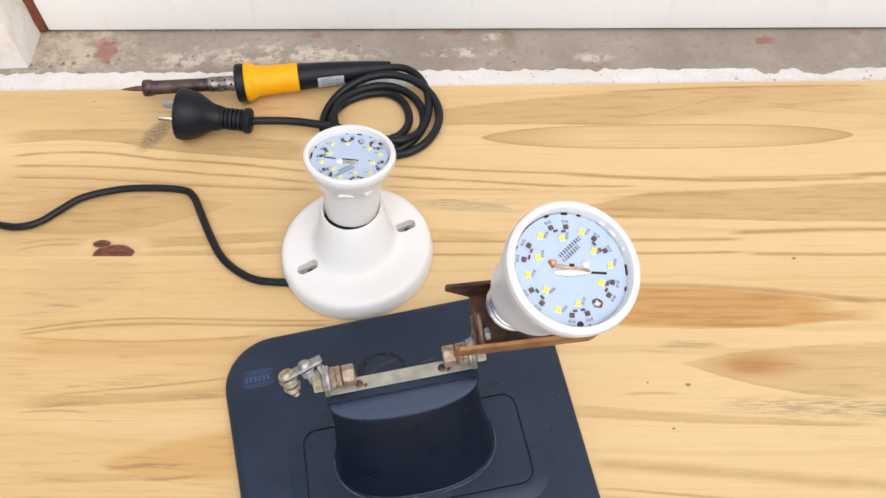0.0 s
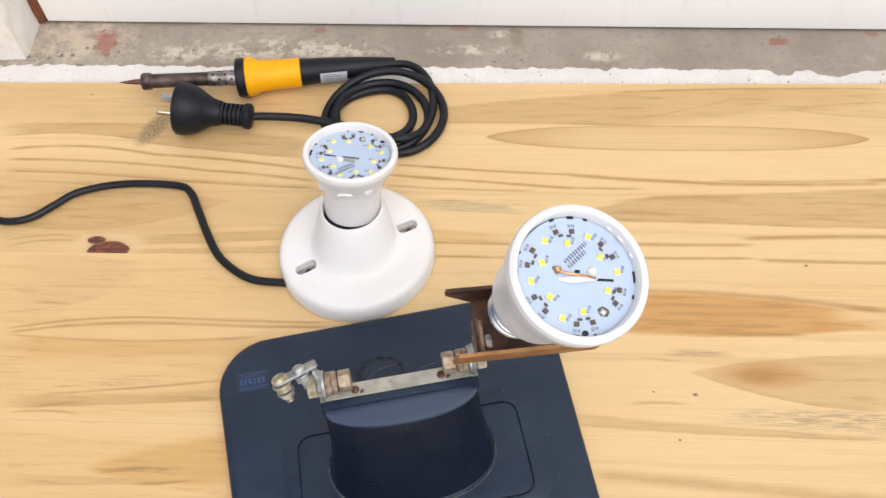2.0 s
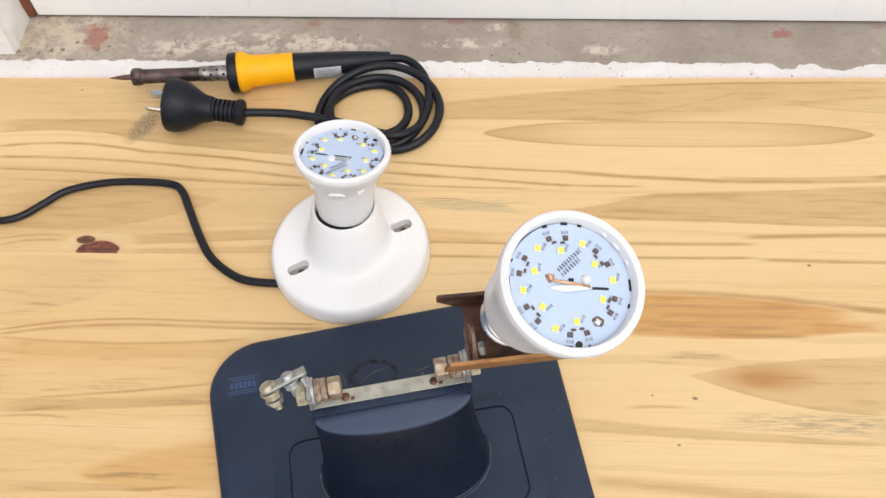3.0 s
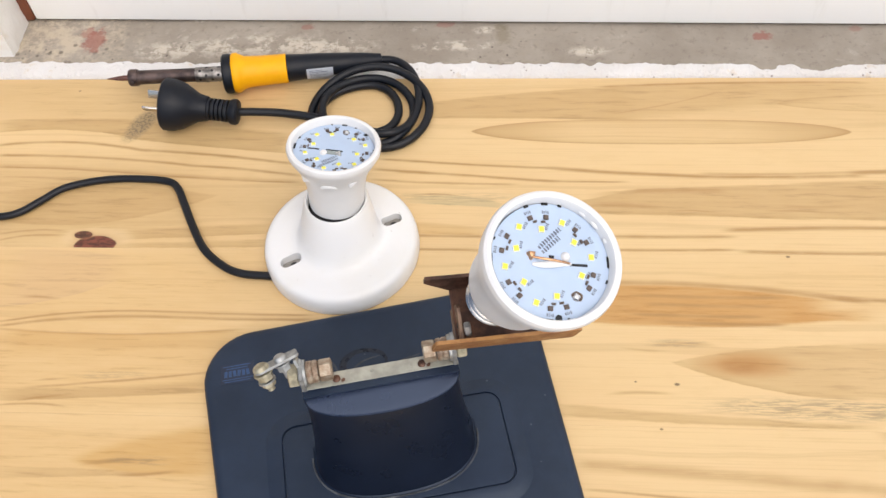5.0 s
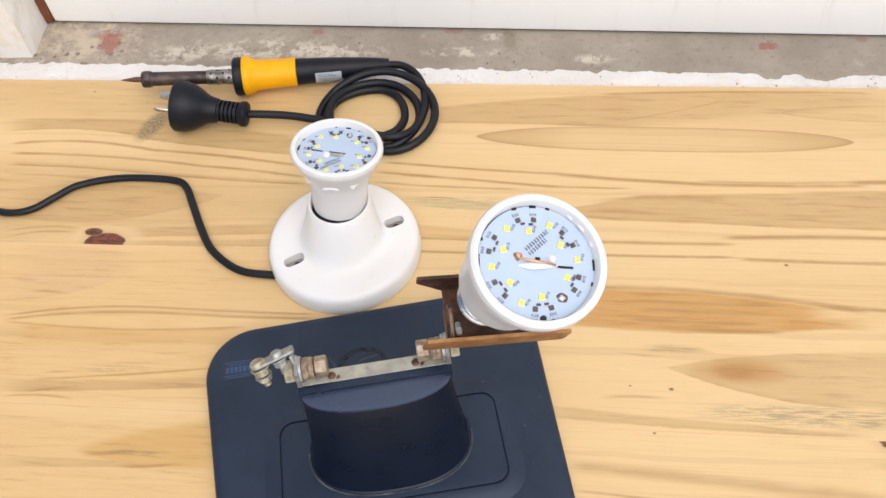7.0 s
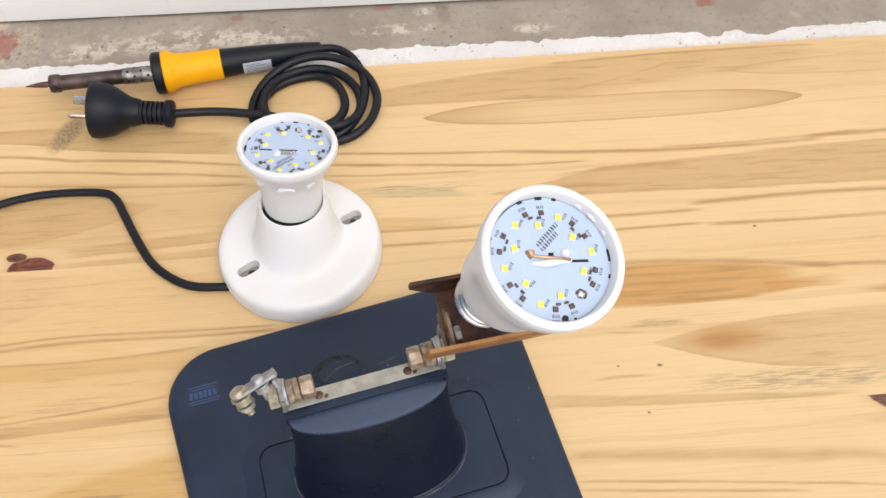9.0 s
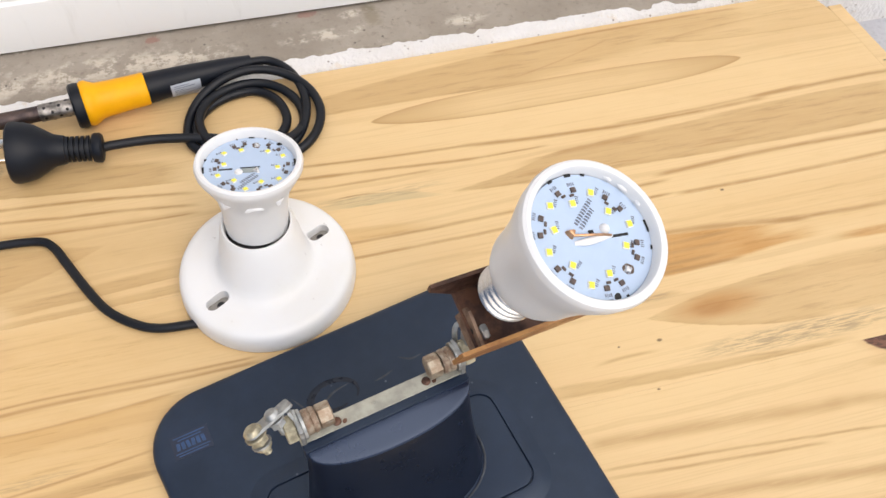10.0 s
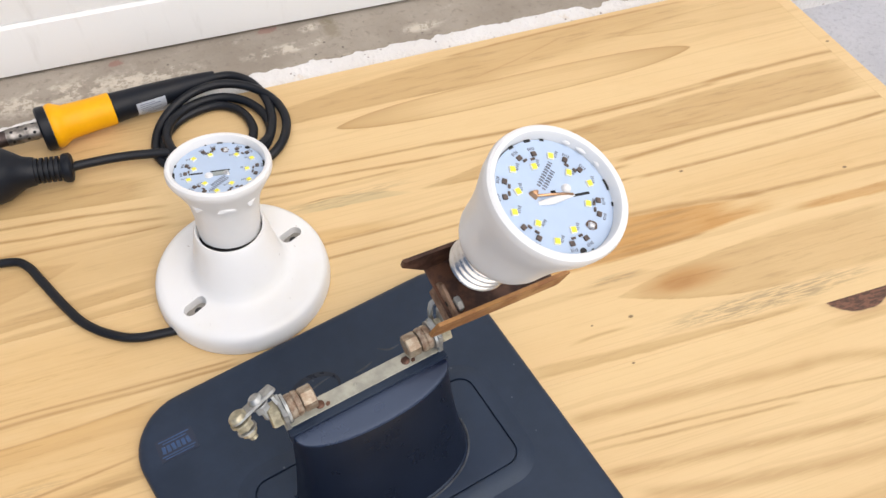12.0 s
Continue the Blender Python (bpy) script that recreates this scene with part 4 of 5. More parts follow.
        part("solder_pad", lathe([(0, 0.0014), (0.0012, 0.0011), (0.0019, 0)], 14, centre @ pose(-0.0042, 0.0014, top), wave=lambda a, h: 1 + 0.35 * math.sin(3 * a + 1)), solder, pcb, "bright solder joint")
        part("glue_drop", lathe([(0, 0.0012), (0.0016, 0.001), (0.0024, 0)], 18, centre @ pose(0.0052, 0.0016, top)), white_plastic, pcb, "white drop of glue")
    part("scorch", lathe([(0, 0.00012), (0.0023, 0.0001)], 18, spin @ pose(0.0106, -0.0145, top), wave=lambda a, h: 1 + 0.1 * math.sin(2 * a + 2) + 0.06 * math.sin(5 * a)), chip_brown, pcb, "dark scorched ring")
    part("scorch", lathe([(0, 0.00012), (0.0015, 0.0001)], 14, spin @ pose(0.0022, -0.0240, top), wave=lambda a, h: 1 + 0.08 * math.sin(2 * a)), black_gap, pcb)
    part("solder_pad", lathe([(0, 0.0014), (0.0011, 0.0011), (0.0017, 0)], 14, spin @ pose(0.0103, -0.0148, top), wave=lambda a, h: 1 + 0.2 * math.sin(4 * a + 1)), solder, pcb, "lumpy solder pad")
    for a, w in ((-94, 9), (-75, 3), (-112, 3), (93, 8), (78, 5), (112, 6), (182, 16), (2, 14), (-18, 5), (160, 4)):
        pts = []
        for j in range(5):
            b = radians(a + w * (j / 4 - 0.5) * 0.8)
            pts.append(Vector((0.0257 * k * math.cos(b), 0.0257 * k * math.sin(b), top + 0.0001)))
        part("board_notch", tube(pts, 0.0006 if w < 8 else 0.0007, 6, 0.3), black_gap, pcb)
    if not marks:
        for a, w in ((52, 0.0036), (92, 0.0048), (128, 0.0030)):
            b = radians(a)
            burr = lathe([(0, 0.0009), (0.0012, 0.0007), (0.0022, 0.0)], 12, wave=lambda t, h: 1 + 0.3 * math.sin(3 * t + a))
            place = pose(0.0236 * math.cos(b), 0.0236 * math.sin(b), -0.0156, 0, 62, a)
            part("glue_burr", moved(burr, place @ Matrix.Diagonal((0.8, w / 0.0022, 1, 1))), white_plastic, bulb, "torn bead of white glue")
    if marks:
        for a, w in ((40, 0.0044), (56, 0.003), (22, 0.0026)):
            b = radians(a)
            flake = lathe([(0, 0.0010), (0.0007, 0.0009), (0.0012, 0.0005), (0.0015, 0.0)], 20, wave=lambda t, h: 1 + 0.1 * math.sin(2 * t + a))
            part("glue_burr", moved(flake, pose(0.0262 * math.cos(b), 0.0262 * math.sin(b), -0.0036, 0, 0, a) @ Matrix.Diagonal((0.9, w / 0.0022, 1, 1))), white_plastic, bulb, "torn bead of white glue")
        for j in range(6):
            b = radians(212 + 4.2 * j)
            part("body_mark", box(0.0009, 0.0004, 0.0011, pose(0.0289 * k * math.cos(b), 0.0289 * k * math.sin(b), -0.0088, 0, 22, math.degrees(b) + 90)), ink, bulb, smooth=False)
    return bulb


BULB_AXIS = Vector((0.253, -0.256, 0.933)).normalized()
BULB_RIM = Vector((0.0621, 0.2508, 0.1963))
LONG_BODY = ((0.0290, -0.0085), (0.0270, -0.0145), (0.0250, -0.0205), (0.0236, -0.026), (0.0226, -0.031), (0.0219, -0.035), (0.0213, -0.0395), (0.0204, -0.0418))
FLARED_BODY = ((0.0277, -0.0072), (0.0252, -0.0120), (0.0228, -0.0165), (0.0209, -0.0210), (0.0197, -0.026), (0.0187, -0.034), (0.0179, -0.0485))
led_bulb(axes(BULB_RIM, BULB_AXIS), 0.0299, LONG_BODY, 0.0425, "white LED bulb without its dome, held in a rusty bracket", True, skew=(-0.13, 0.02))
led_bulb(axes((-0.0554, 0.4135, 0.0879), (0.086, 0.16, 0.983), (-1, 0.12, 0)), 0.0293, FLARED_BODY, 0.0490, "white LED bulb without its dome, screwed into the lampholder", False, -49.5, (0.0005, 0.0024))


# ---- the lampholder ----
holder = thing("lampholder", pose(-0.0604, 0.3950, 0), "white glazed lampholder with black cord on the pine panel", "lampholder")


def holder_bend(bm):
    for v in bm.verts:
        h = max(0.0, v.co.z - 0.018)
        v.co.x, v.co.y = v.co.x + h * 0.03, v.co.y + h * 0.345
    return bm


base_profile = [(0.0, 0.002), (0.049, 0.002), (0.0515, 0.0), (0.0523, 0.0008), (0.0526, 0.0030), (0.0522, 0.0082), (0.0516, 0.0112), (0.0507, 0.0132), (0.0490, 0.0146), (0.0462, 0.0153), (0.0425, 0.0158), (0.035, 0.0161), (0.0305, 0.0168), (0.0280, 0.0186), (0.0262, 0.0228), (0.0246, 0.030), (0.0231, 0.036), (0.0218, 0.0408), (0.0211, 0.0435), (0.0202, 0.0448), (0.0192, 0.0446), (0.0186, 0.0432), (0.0183, 0.026), (0.0, 0.026)]
body = part("base", holder_bend(lathe(base_profile, 96)), glazed_white, holder, "white glazed body")


def slot_cut(x, y, turn):
    pts = []
    for a in range(24):
        b = 2 * math.pi * a / 24
        pts.append(Vector((0.0039 * math.cos(b) + (0.0034 if math.cos(b) > 0 else -0.0034), 0.0040 * math.sin(b))))
    return stack(((pts, -0.01), (pts, 0.03)), pose(x, y, 0, 0, 0, turn))


for x, y, turn in ((-0.0312, -0.0190, 26), (0.0342, 0.0122, 26)):
    carved(body, slot_cut(x, y, turn))
# Floor coloured grey for the shade down in the slots.
part("slot_floor", lathe([(0, 0.0098), (0.044, 0.0098), (0.044, 0.0090), (0, 0.0090)], 40), plain("slot_shade", (0.3, 0.28, 0.255), 0.6), holder)
# Flat black discs paint the shade inside the screw holes.
for x, y in ((-0.0312, -0.0190), (0.0342, 0.0122)):
    part("screw_hole", lathe([(0, 0.0001), (0.0024, 0)], 20, pose(x + 0.001, y + 0.0005, 0.0099)), black_gap, holder, "dark screw hole")
# Black ring fills the gap round the bulb's neck as painted shade.
part("mouth_shade", holder_bend(lathe([(0.0185, 0.0395), (0.0172, 0.0405), (0.0110, 0.0405), (0.0105, 0.027)], 48)), black_gap, holder, "black ring painted for the shade in the socket mouth")

# ---- the lampholder's cord ----
CORD = ((-0.106, 0.3722), (-0.128, 0.3752), (-0.1425, 0.3828), (-0.1563, 0.3962), (-0.1673, 0.4157), (-0.1768, 0.436), (-0.1842, 0.4508), (-0.1935, 0.4575), (-0.2188, 0.4607), (-0.2439, 0.46), (-0.2679, 0.4540), (-0.2819, 0.4434), (-0.2957, 0.4326), (-0.3112, 0.4291), (-0.335, 0.432), (-0.38, 0.425), (-0.45, 0.40))
path = smooth_path([(x, y, 0.0034) for x, y in CORD], 8)
cord = part("cord", tube(path, 0.0028, 12, 0.9), cord_black, holder, "black flexible cord lying curved on the panel")
cord.matrix_basis = holder.matrix_basis.inverted()

# ---- the plastic foot ----
FOOT = pose(-0.02, 0.254, 0, 0, 0, 10.0)
foot = thing("lamp_stand", FOOT, "dark navy plastic screen foot with a rusty bolted bulb bracket", "lamp stand")
OUTLINE = rounded([(-0.0975, -0.102), (0.0993, -0.102), (0.0993, 0.0923), (-0.1135, 0.0893)], [0.022, 0.02, 0.024, 0.032], 10)
part("base_plate", stack(((inset(OUTLINE, 0.001), 0.0), (OUTLINE, 0.0012), (OUTLINE, 0.0052), (inset(OUTLINE, 0.0008), 0.0068), (inset(OUTLINE, 0.0025), 0.0078), (inset(OUTLINE, 0.006), 0.0083))), navy, foot, "dark navy base plate with rounded corners")
RING = rounded([(-0.0765, -0.0515), (0.0770, -0.0515), (0.0760, 0.029), (-0.0765, 0.029)], [0.02] * 4, 8)
swell_steps = ((0.0, 0.0079), (0.0025, 0.0085), (0.006, 0.0097), (0.0095, 0.0104), (0.0112, 0.0105), (0.0116, 0.0092), (0.0121, 0.0092), (0.0124, 0.0103), (0.0140, 0.0105))
part("swell", stack([(inset(RING, d), z) for d, z in swell_steps]), navy, foot, "raised field with a fine seam")


def column_outline(half, front, rear, squareness=2.6, side=0.0075, steps=40):
    """A half-round: straight at the rear and along its short sides, bowed to the front."""
    pts = [Vector((half, rear)), Vector((-half, rear))]
    for i in range(steps + 1):
        a = math.pi + math.pi * i / steps
        c, s_ = math.cos(a), math.sin(a)
        pts.append(Vector((half * math.copysign(abs(c) ** (2 / squareness), c), rear - side + (front - rear + side) * abs(s_) ** (2 / squareness))))
    return pts


levels = [(column_outline(0.0480, -0.0358, 0.003, 2.4), 0.0100), (column_outline(0.0472, -0.0350, 0.002, 2.4), 0.0108)]
for k in range(11):
    t = k / 10
    levels.append((column_outline(0.0398 + 0.0062 * (1 - t) ** 1.6, -0.0164 - 0.0176 * (1 - t) ** 1.1, 0.0015, 2.4 - 0.25 * t, 0.0075 - 0.0025 * t), 0.0114 + 0.0655 * t))


def lip(p):
    return 0.0785 + 0.0045 * max(0.0, min(1.0, (p.y + 0.0165) / 0.0125))


rim_outline = column_outline(0.0396, -0.0159, 0.001, 2.15, 0.0048)
levels += [(rim_outline, lambda p: lip(p) - 0.0005)]
part("column", stack(levels, cap_high=False), column_black, foot, "half-round glossy column", sharp=24)
part("column_top", stack(((rim_outline, lambda p: lip(p) - 0.0005), (column_outline(0.0390, -0.0153, 0.0, 2.1, 0.0042), lip), (column_outline(0.037, -0.0125, -0.002, 2.0, 0.003), lambda p: lip(p) + 0.0001)), cap_low=False), column_skylit, foot, "smooth glossy sloping top", sharp=20)
part("rear_rim", joined(box(0.0815, 0.0046, 0.0085, pose(0, -0.0008, 0.0800), 0.0009, 2), box(0.0800, 0.0013, 0.0012, pose(0, -0.0026, 0.0838), 0.0005, 2)), navy, foot, "ribbed navy ledge behind the column's top")
# A pale bead stands in for the highlight on the foot's edge.
bead_line = [Vector((p.x, p.y, 0.0105)) for p in column_outline(0.0480, -0.0358, 0.003, 2.4)[2:]]
part("base_bead", tube(bead_line, 0.00055, 6), navy_highlight, foot, "pale bead painted as the highlight round the column's foot")

# Scratches and the worn label on the foot's plate.
for a0, a1, r in ((-0.6, 3.4, 0.0125), (2.0, 5.2, 0.0105)):
    pts = [Vector((-0.012 + 1.15 * r * math.cos(a0 + (a1 - a0) * k / 16), 0.0515 + 0.75 * r * math.sin(a0 + (a1 - a0) * k / 16), 0.0083)) for k in range(17)]
    part("scratch", tube(pts, lambda t: 0.0005 + 0.0011 * math.sin(math.pi * t), 6, 0.12), navy_scuff, foot, "dark rubbed scrawl")
for line in (((-0.033, 0.060), (-0.029, 0.052), (-0.0285, 0.044)), ((-0.022, 0.047), (-0.012, 0.0535), (-0.001, 0.0555)), ((0.012, 0.050), (0.018, 0.0505), (0.024, 0.052)), ((0.03, 0.058), (0.036, 0.054), (0.043, 0.054))):
    part("scratch", tube(smooth_path([(x, y, 0.0083) for x, y in line]), lambda t: 0.0002 + 0.0005 * math.sin(math.pi * t), 6, 0.12), navy_dusty, foot)
sticker = part("sticker", box(0.0205, 0.0135, 0.0002, pose(-0.0895, 0.0605, 0.0084, 0, 0, -1)), plain("sticker_navy", (0.012, 0.02, 0.045), 0.45), foot, "worn navy label with blue lettering", smooth=False)
for j, (w, y) in enumerate(((0.017, 0.0053), (0.013, 0.0036), (0.0185, -0.0038), (0.016, -0.0053))):
    part("printed_bar", box(w, 0.0006, 0.0001, pose(-0.0895, 0.0605 + y, 0.0086)), label_blue, sticker, smooth=False)
for j in range(6):
    part("printed_bar", box(0.0019, 0.0042, 0.0001, pose(-0.0965 + 0.0027 * j, 0.0605, 0.0086, 0, 0, 6 * (j % 3 - 1)), 0), label_blue, sticker, smooth=False)


# ---- the steel bar with its bolts ----
def hexagon(r):
    return [Vector((r * math.cos(math.pi * k / 3), r * math.sin(math.pi * k / 3))) for k in range(6)]


def hex_nut(r, h, m):
    return stack(((inset(hexagon(r), 0.0006), 0), (hexagon(r), 0.0006), (hexagon(r), h - 0.0006), (inset(hexagon(r), 0.0006), h)), m)


def washer(r, hole, h, m):
    return lathe([(hole, 0), (r, 0), (r, h), (hole, h), (hole, 0)], 28, m)


def thread_rod(r, length, m):
    prof = [(0, 0)]
    count = int(length / 0.0005)
    for i in range(count + 1):
        prof.append((r - (0.0003 if i % 2 else 0), length * i / count))
    return lathe(prof + [(0, length)], 18, m)


bar = part("steel_bar", box(0.0815, 0.0082, 0.0018, pose(0, 0.0050, 0.0834), 0.0004, 1), grey_paint, foot, "grey painted flat steel bar with bolted ends")
for x in (-0.0225, 0.022):
    head = lathe([(0, 0.0012), (0.0012, 0.0011), (0.0021, 0.0004), (0.0022, 0)], 16, pose(x, 0.0048, 0.0843))
    head = joined(head, box(0.0036, 0.0006, 0.0003, pose(x, 0.0048, 0.0855, 0, 0, 30 + 900 * x)))
    part("screw", head, rusty, bar, "small rusty screw")
    part("rust_stain", lathe([(0, 0.00012), (0.0011, 0.0001)], 18, pose(x + 0.0034, 0.0034, 0.0843), wave=lambda a, h: 1 + 0.15 * math.sin(2 * a) + 0.1 * math.sin(5 * a)), rusty, bar, "dark rust stain by a screw")
part("rivet", lathe([(0, 0.0006), (0.0007, 0.0005), (0.001, 0)], 12, pose(-0.004, 0.006, 0.0843)), grey_paint, bar)
for side in (-1, 1):
    part("ear", box(0.0022, 0.0125, 0.0165, pose(0.0392 * side, 0.0068, 0.0888), 0.0006, 2), zinc, bar, "upright zinc ear")
    spindle = pose(0, 0.0072, 0.0915) @ Matrix.Rotation(radians(90 * side), 4, "Y")
    part("bolt_head", hex_nut(0.0057, 0.0066, spindle @ pose(0, 0, 0.0234)), brass, bar, "tarnished brass hexagon bolt head")
    part("collar", lathe([(0.003, 0), (0.0054, 0), (0.0059, 0.0008), (0.0060, 0.0024), (0.0055, 0.0029), (0.0059, 0.0034), (0.0060, 0.0052), (0.0056, 0.0060), (0.003, 0.0060)], 28, spindle @ pose(0, 0, 0.0304)), collar_rust, bar, "brown stained ring")
    part("washer", washer(0.0070, 0.003, 0.0014, spindle @ pose(0, 0, 0.0366)), zinc, bar)
    part("nut", hex_nut(0.0066, 0.0052, spindle @ pose(0, 0, 0.0404) @ pose(0, 0, 0, 0, 0, 30)), yellow_zinc, bar, "yellow zinc nut")

# The hinged clip on the bar's free end: a flat link, folded down to the nut, with two bolts through it.
link_eye, link_end = Vector((-0.0402, 0.0122, 0.0980)), Vector((-0.0600, 0.0100, 0.1030))
BOLT_WAY = Vector((0.0034, -0.0077, -0.0125)).normalized()
link_pose = axes((link_eye + link_end) / 2, -BOLT_WAY, link_end - link_eye)
LINK = rounded([(-0.0118, -0.0036), (0.0118, -0.0036), (0.0118, 0.0036), (-0.0118, 0.0036)], [0.0012, 0.0034, 0.0034, 0.0012], 6)
fold_pose = axes((-0.0400, 0.0112, 0.0962), (1, 0.1, 0.25), (0, -0.5, -0.9))
FOLD = rounded([(-0.0036, -0.0030), (0.0036, -0.0030), (0.0036, 0.0030), (-0.0036, 0.0030)], [0.0008] * 4, 3)
clip_bm = joined(stack(((inset(LINK, 0.0003), -0.0008), (LINK, -0.0005), (LINK, 0.0005), (inset(LINK, 0.0003), 0.0008)), link_pose), stack(((FOLD, -0.0007), (FOLD, 0.0007)), fold_pose))
clip = part("clip_link", clip_bm, zinc, foot, "bent zinc link with small bolts")
for along, long, size, metal in ((-0.0026, 0.0105, 0.0036, zinc), (0.0078, 0.0122, 0.0043, yellow_zinc)):
    tip = link_pose @ pose(along, 0, 0, 180, 0, 20)
    part("bolt", joined(thread_rod(0.0019, long, tip), lathe([(0, -0.0030), (size * 0.7, -0.0028), (size * 0.95, -0.0018), (size, -0.0008), (0, -0.0008)], 22, tip)), metal, clip, "small round-headed bolt")
    part("washer", washer(size + 0.0007, 0.0017, 0.0009, tip @ pose(0, 0, 0.0012)), metal, clip)
    part("nut", hex_nut(size, 0.0034, tip @ pose(0, 0, 0.0024)), metal, clip)
    if long > 0.011:
        part("washer", washer(size + 0.0003, 0.0017, 0.0008, tip @ pose(0, 0, 0.0061)), zinc, clip)
        part("nut", hex_nut(size * 0.86, 0.0030, tip @ pose(0, 0, 0.0069, 0, 0, 25)), metal, clip)

# ---- the rusty channel that holds the bulb ----
channel_pose = axes(BULB_RIM, BULB_AXIS, (math.cos(radians(10)), math.sin(radians(10)), -0.1))


def flange(y, x0, x1, low, high, bend, round_end, slant=0.0):
    """One cheek of the channel, with a rounded free end, leaning by bend degrees from its foot."""
    pts = rounded([(x0, 0), (x1, 0), (x1, high - low), (x0, high - low)], [round_end, 0.002, 0.001, 0.001], 8)
    if slant:
        pts = [(x0 + slant, 0), (x1, 0), (x1, high - low), (x0, high - low), (x0, high - low - 0.004)]
        pts = [Vector(p) for p in pts]
    bm = stack(((pts, 0), (pts, 0.0018)))
    return moved(bm, pose(0, y, low, 90 + bend, 0, 0))


LOW, HIGH = -0.0815, -0.0662
channel = part("bulb_channel", box(0.0575, 0.0295, 0.0018, pose(0.0045, -0.0008, LOW + 0.0009), 0.0004, 1), rusty, foot, "rusty steel channel that grips the bulb")
channel.matrix_basis = FOOT.inverted() @ channel_pose
part("front_cheek", flange(-0.0150, -0.0375, 0.0345, LOW, HIGH - 0.001, 0, 0.003), brassy, channel, "orange-brown front cheek")
part("rear_cheek", flange(0.0140, -0.0385, 0.0345, LOW, HIGH - 0.0005, -8, 0.011, 0.015), rusty, channel, "dark rusty rear cheek")
TAB = [Vector(p) for p in ((-0.0140, -0.006), (-0.0140, 0.0062), (0.0018, 0.0074), (0.0042, 0.0050), (0.0042, -0.006))]
tab_pose = pose(-0.0232, 0, LOW - 0.0012) @ Matrix(((0, 0, 1, 0), (1, 0, 0, 0), (0, 1, 0, 0), (0, 0, 0, 1)))
tab = part("end_tab", stack(((TAB, 0), (TAB, 0.0016)), tab_pose), tan_rust, channel, "tan rusty upright tab with a hole", sharp=20)
part("tab_hole", lathe([(0, 0.0001), (0.0013, 0)], 14, pose(-0.0233, -0.0060, LOW + 0.0022, 0, -90, 0)), black_gap, tab)
part("inner_nut", hex_nut(0.0036, 0.003, pose(-0.0205, -0.0085, LOW + 0.0042, 0, 70, 0)), zinc, channel, "bright zinc nut inside the channel")
hook = part("wire_hook", tube(smooth_path(((0.0415, 0.014, 0.091), (0.0418, 0.0155, 0.097), (0.0432, 0.0165, 0.1015), (0.0465, 0.0162, 0.102), (0.0482, 0.015, 0.0985)), 6), 0.0013, 10), zinc, foot, "small bent zinc hook")
part("hook_block", box(0.006, 0.007, 0.008, pose(0.0465, 0.010, 0.0985), 0.001, 2), zinc, hook, "small zinc block")

# ---- the soldering iron ----
iron_eye, iron_tail = Vector((-0.154, 0.5535, 0.0163)), Vector((-0.040, 0.5705, 0.0095))
iron = thing("soldering_iron", axes(iron_eye, iron_tail - iron_eye, (0, 1, 0)), "soldering iron with yellow grip, coiled black lead and plug", "soldering iron")
part("grip", lathe([(0, -0.0005), (0.0144, -0.0005), (0.0153, 0.001), (0.0154, 0.0035), (0.0140, 0.0058), (0.0122, 0.0095), (0.0117, 0.018), (0.0113, 0.030), (0.0113, 0.0405), (0.0108, 0.0412), (0, 0.0412)], 48), handle_yellow, iron, "orange-yellow plastic grip")
part("grip_collar", lathe([(0, -0.0075), (0.0136, -0.0078), (0.0150, -0.0066), (0.0152, -0.003), (0.0147, -0.0007), (0, -0.0007)], 48), plug_black, iron, "black collar")
part("tail", lathe([(0, 0.0414), (0.0106, 0.0414), (0.0101, 0.05), (0.0092, 0.068), (0.0078, 0.088), (0.0062, 0.104), (0.0048, 0.115), (0, 0.1155)], 40), plug_black, iron, "black tapered handle")
note = part("label", lathe([(0.01045, 0.056), (0.0095, 0.0765)], 14, Matrix.Rotation(radians(150), 4, "Z"), 62), label_silver, iron, "small silver label")
for j, (a, l) in enumerate(((158, 0.009), (166, 0.012), (175, 0.006), (183, 0.012), (192, 0.007), (200, 0.011))):
    strip_bm = lathe([(0.01040, 0.0580), (0.01040 - l * 0.043, 0.0580 + l * 1.2)], 3, Matrix.Rotation(radians(a), 4, "Z"), 3)
    part("printed_bar", strip_bm, ink, note)
shaft_tip = Vector((-0.2470, 0.5480, 0.0200))
shaft_m = iron.matrix_basis.inverted() @ axes(iron_eye, shaft_tip - iron_eye, (0, 1, 0))
part("shaft", lathe([(0, 0.008), (0.0046, 0.008), (0.0046, 0.028), (0.0052, 0.0285), (0.0055, 0.0775), (0, 0.0775)], 28, shaft_m), scorched, iron, "scorched dark steel shaft")
part("sleeve", lathe([(0.0048, 0.0076), (0.0058, 0.0078), (0.0058, 0.029), (0.0048, 0.0292)], 24, shaft_m), sleeve_steel, iron, "bright vented steel sleeve")
for k in range(4):
    for a in range(5):
        hole = pose(0, 0, 0.011 + 0.0047 * k) 
        part("vent_hole", lathe([(0, 0.00005), (0.0011, 0)], 10, shaft_m @ Matrix.Rotation(2 * math.pi * (a + 0.5 * (k % 2)) / 5, 4, "Z") @ hole @ pose(0.00585, 0, 0, 0, 90, 0)), black_gap, iron)
part("tip_collar", lathe([(0.0, 0.0735), (0.0062, 0.0735), (0.0066, 0.075), (0.0066, 0.079), (0.006, 0.0802), (0, 0.0802)], 28, shaft_m), scorched, iron)
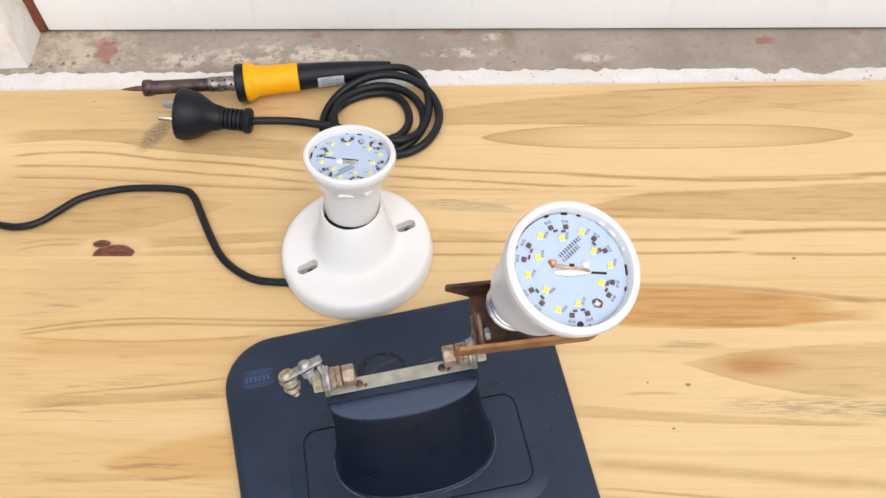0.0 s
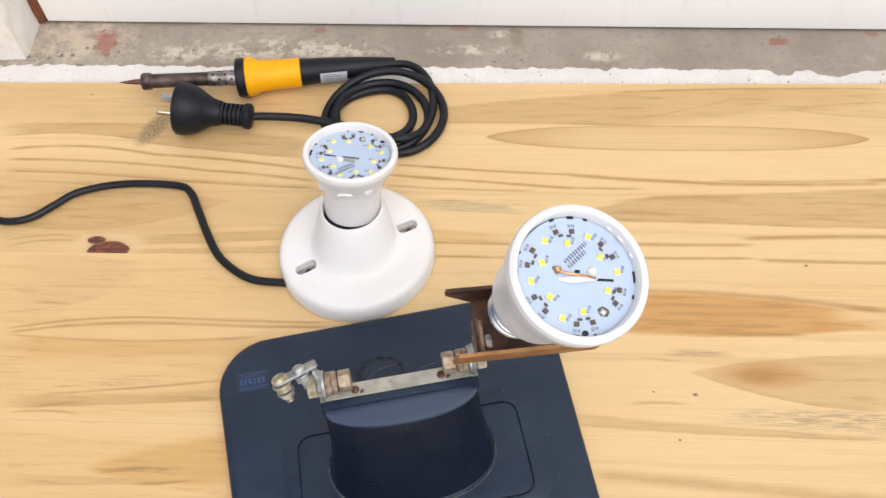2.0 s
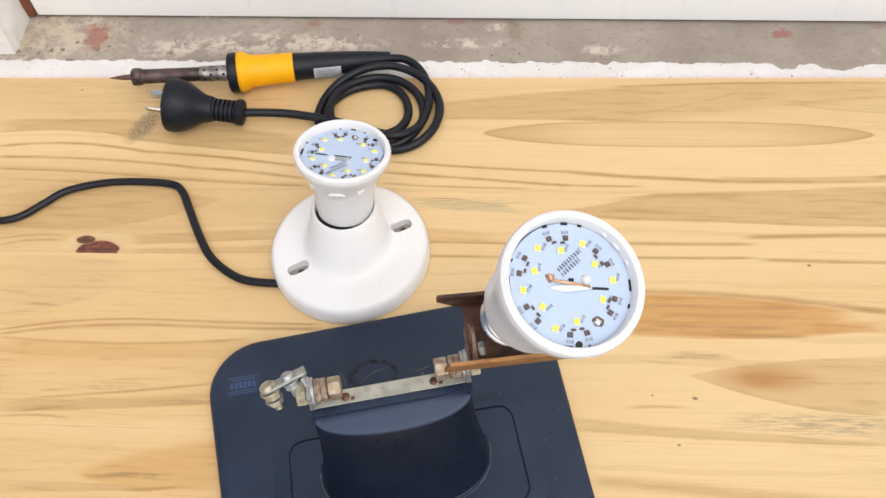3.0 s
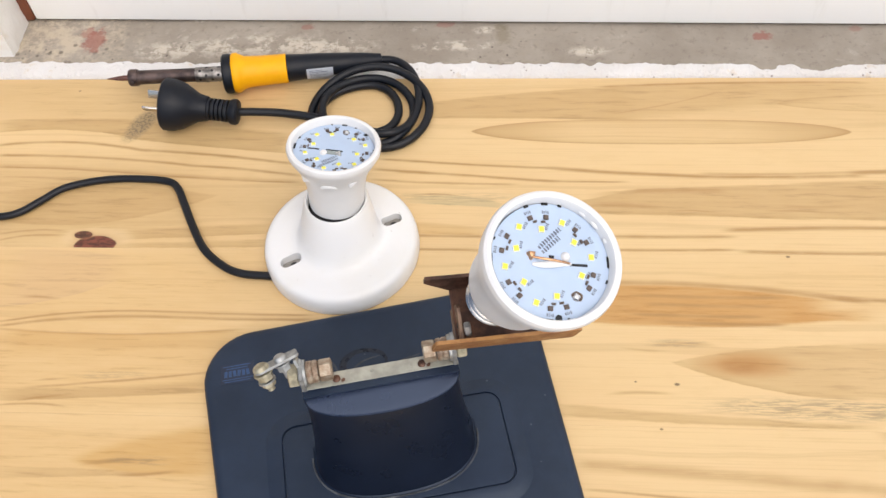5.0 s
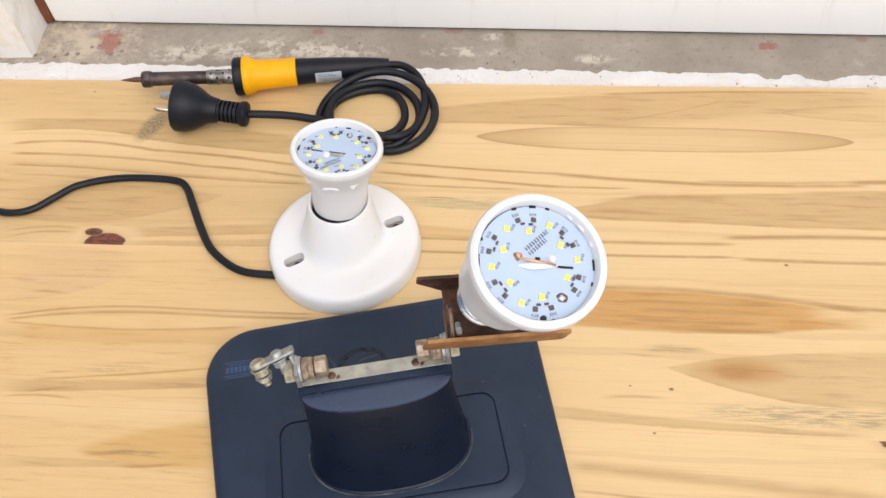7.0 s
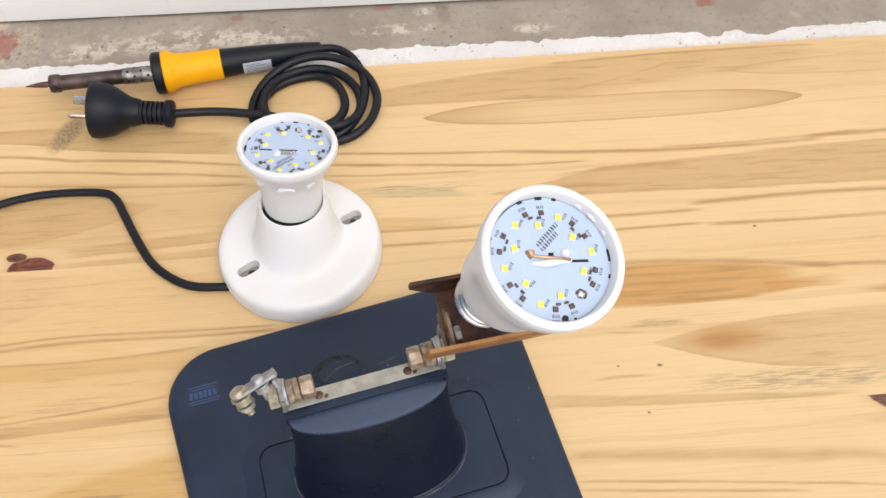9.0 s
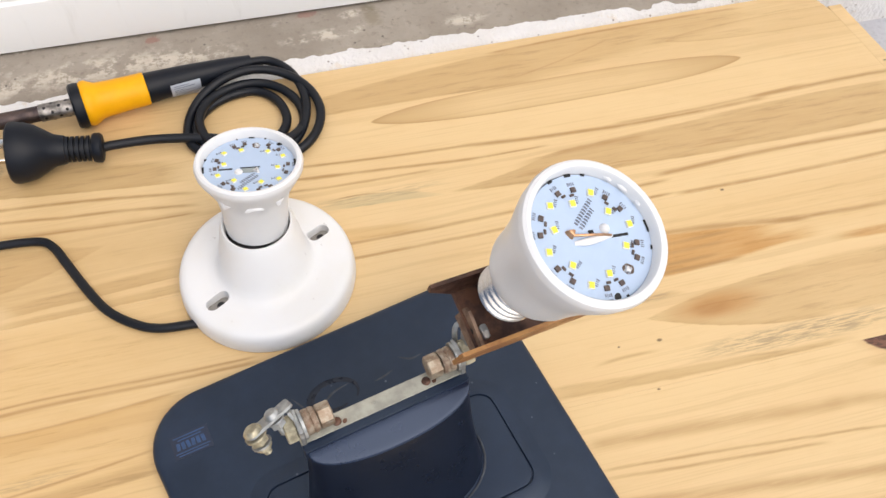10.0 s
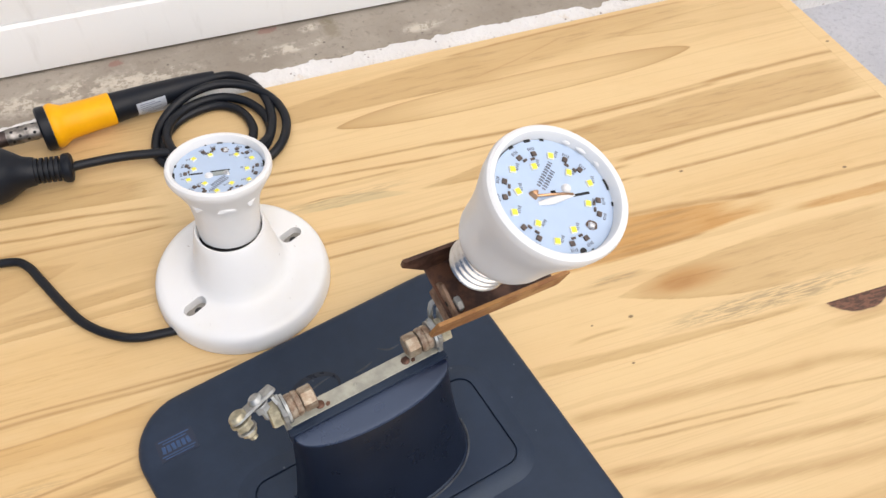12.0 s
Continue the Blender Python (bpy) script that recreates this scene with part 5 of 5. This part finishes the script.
for a in (0, 180):
    part("tip_screw", lathe([(0, 0.0098), (0.0018, 0.0096), (0.0022, 0.0085), (0.0022, 0.005)], 16, shaft_m @ pose(0, 0, 0.0768) @ Matrix.Rotation(radians(a + 15), 4, "Z") @ pose(0, 0, 0, 0, 90, 0)), scorched, iron)
part("tip", lathe([(0.0, 0.080), (0.0022, 0.080), (0.0021, 0.086), (0.0012, 0.0925), (0.0003, 0.0975), (0, 0.098)], 18, shaft_m), plain("tip_copper", (0.2, 0.1, 0.08), 0.4, 0.8, 0.2, 300.0), iron, "pointed copper tip")

# The iron's lead: from the tail in loose turns to the plug, each turn given by where it reaches farthest back, right, front and left.
TURNS = ((-0.036, 0.5700, 0.0095), (-0.0102, 0.531, 0.0068), (-0.042, 0.486, 0.0040), (-0.0928, 0.517, 0.0040), (-0.045, 0.5590, 0.0128), (-0.0022, 0.5195, 0.0060), (-0.036, 0.4830, 0.0036), (-0.0835, 0.5205, 0.0094),
    (-0.048, 0.5528, 0.0066), (-0.0142, 0.518, 0.0036), (-0.036, 0.4915, 0.0098), (-0.0868, 0.519, 0.0040), (-0.0493, 0.5482, 0.0036), (-0.0257, 0.519, 0.0036), (-0.043, 0.4985, 0.0040))
lead = [(-0.046, 0.5700, 0.0095)]
for n, (a, b) in enumerate(zip(TURNS, TURNS[1:])):
    for k in range(6):
        w = 0.5 * math.pi * k / 6
        p, q = (math.sin(w), 1 - math.cos(w)) if n % 2 == 0 else (1 - math.cos(w), math.sin(w))
        lead.append((a[0] + (b[0] - a[0]) * p, a[1] + (b[1] - a[1]) * q, a[2] + (b[2] - a[2]) * (0.5 - 0.5 * math.cos(2 * w))))
lead += [TURNS[-1], (-0.0620, 0.5030, 0.0062), (-0.0798, 0.5092, 0.0076), (-0.0975, 0.5136, 0.0082), (-0.1178, 0.5165, 0.0095), (-0.1400, 0.5160, 0.0118), (-0.1465, 0.5156, 0.012)]
coil = part("lead", tube(smooth_path(lead, 3), 0.00318, 12), cord_black, iron, "black rubber lead coiled in loose turns")
coil.matrix_basis = iron.matrix_basis.inverted()

# ---- the plug ----
plug = part("plug", lathe([(0, 0), (0.0185, 0), (0.0196, 0.0012), (0.0198, 0.004), (0.0192, 0.009), (0.0172, 0.0155), (0.0135, 0.0215), (0.0105, 0.0265), (0.0092, 0.033), (0, 0.033)], 44), plug_black, iron, "black moulded two-pin plug")
plug.matrix_basis = iron.matrix_basis.inverted() @ axes((-0.2015, 0.5195, 0.0197), (0.056, -0.0042, -0.0075), (0, 0, 1))
relief = [(0, 0.033), (0.0088, 0.033)]
for k in range(5):
    z = 0.0335 + 0.0032 * k
    relief += [(0.0084, z), (0.0084, z + 0.0018), (0.0064, z + 0.002), (0.0064, z + 0.0030)]
relief += [(0.0088, 0.0497), (0.0098, 0.0515), (0.0098, 0.0545), (0.0085, 0.056), (0.0045, 0.0568), (0, 0.0568)]
part("strain_relief", lathe(relief, 32), plug_black, plug, "ribbed strain relief")
for y, a in ((0.0075, 25), (-0.0075, -25)):
    part("pin", box(0.0063, 0.0017, 0.0145, pose(0.001, y, -0.0068, 0, 0, a), 0.0005, 2), nickel, plug, "flat steel pin")
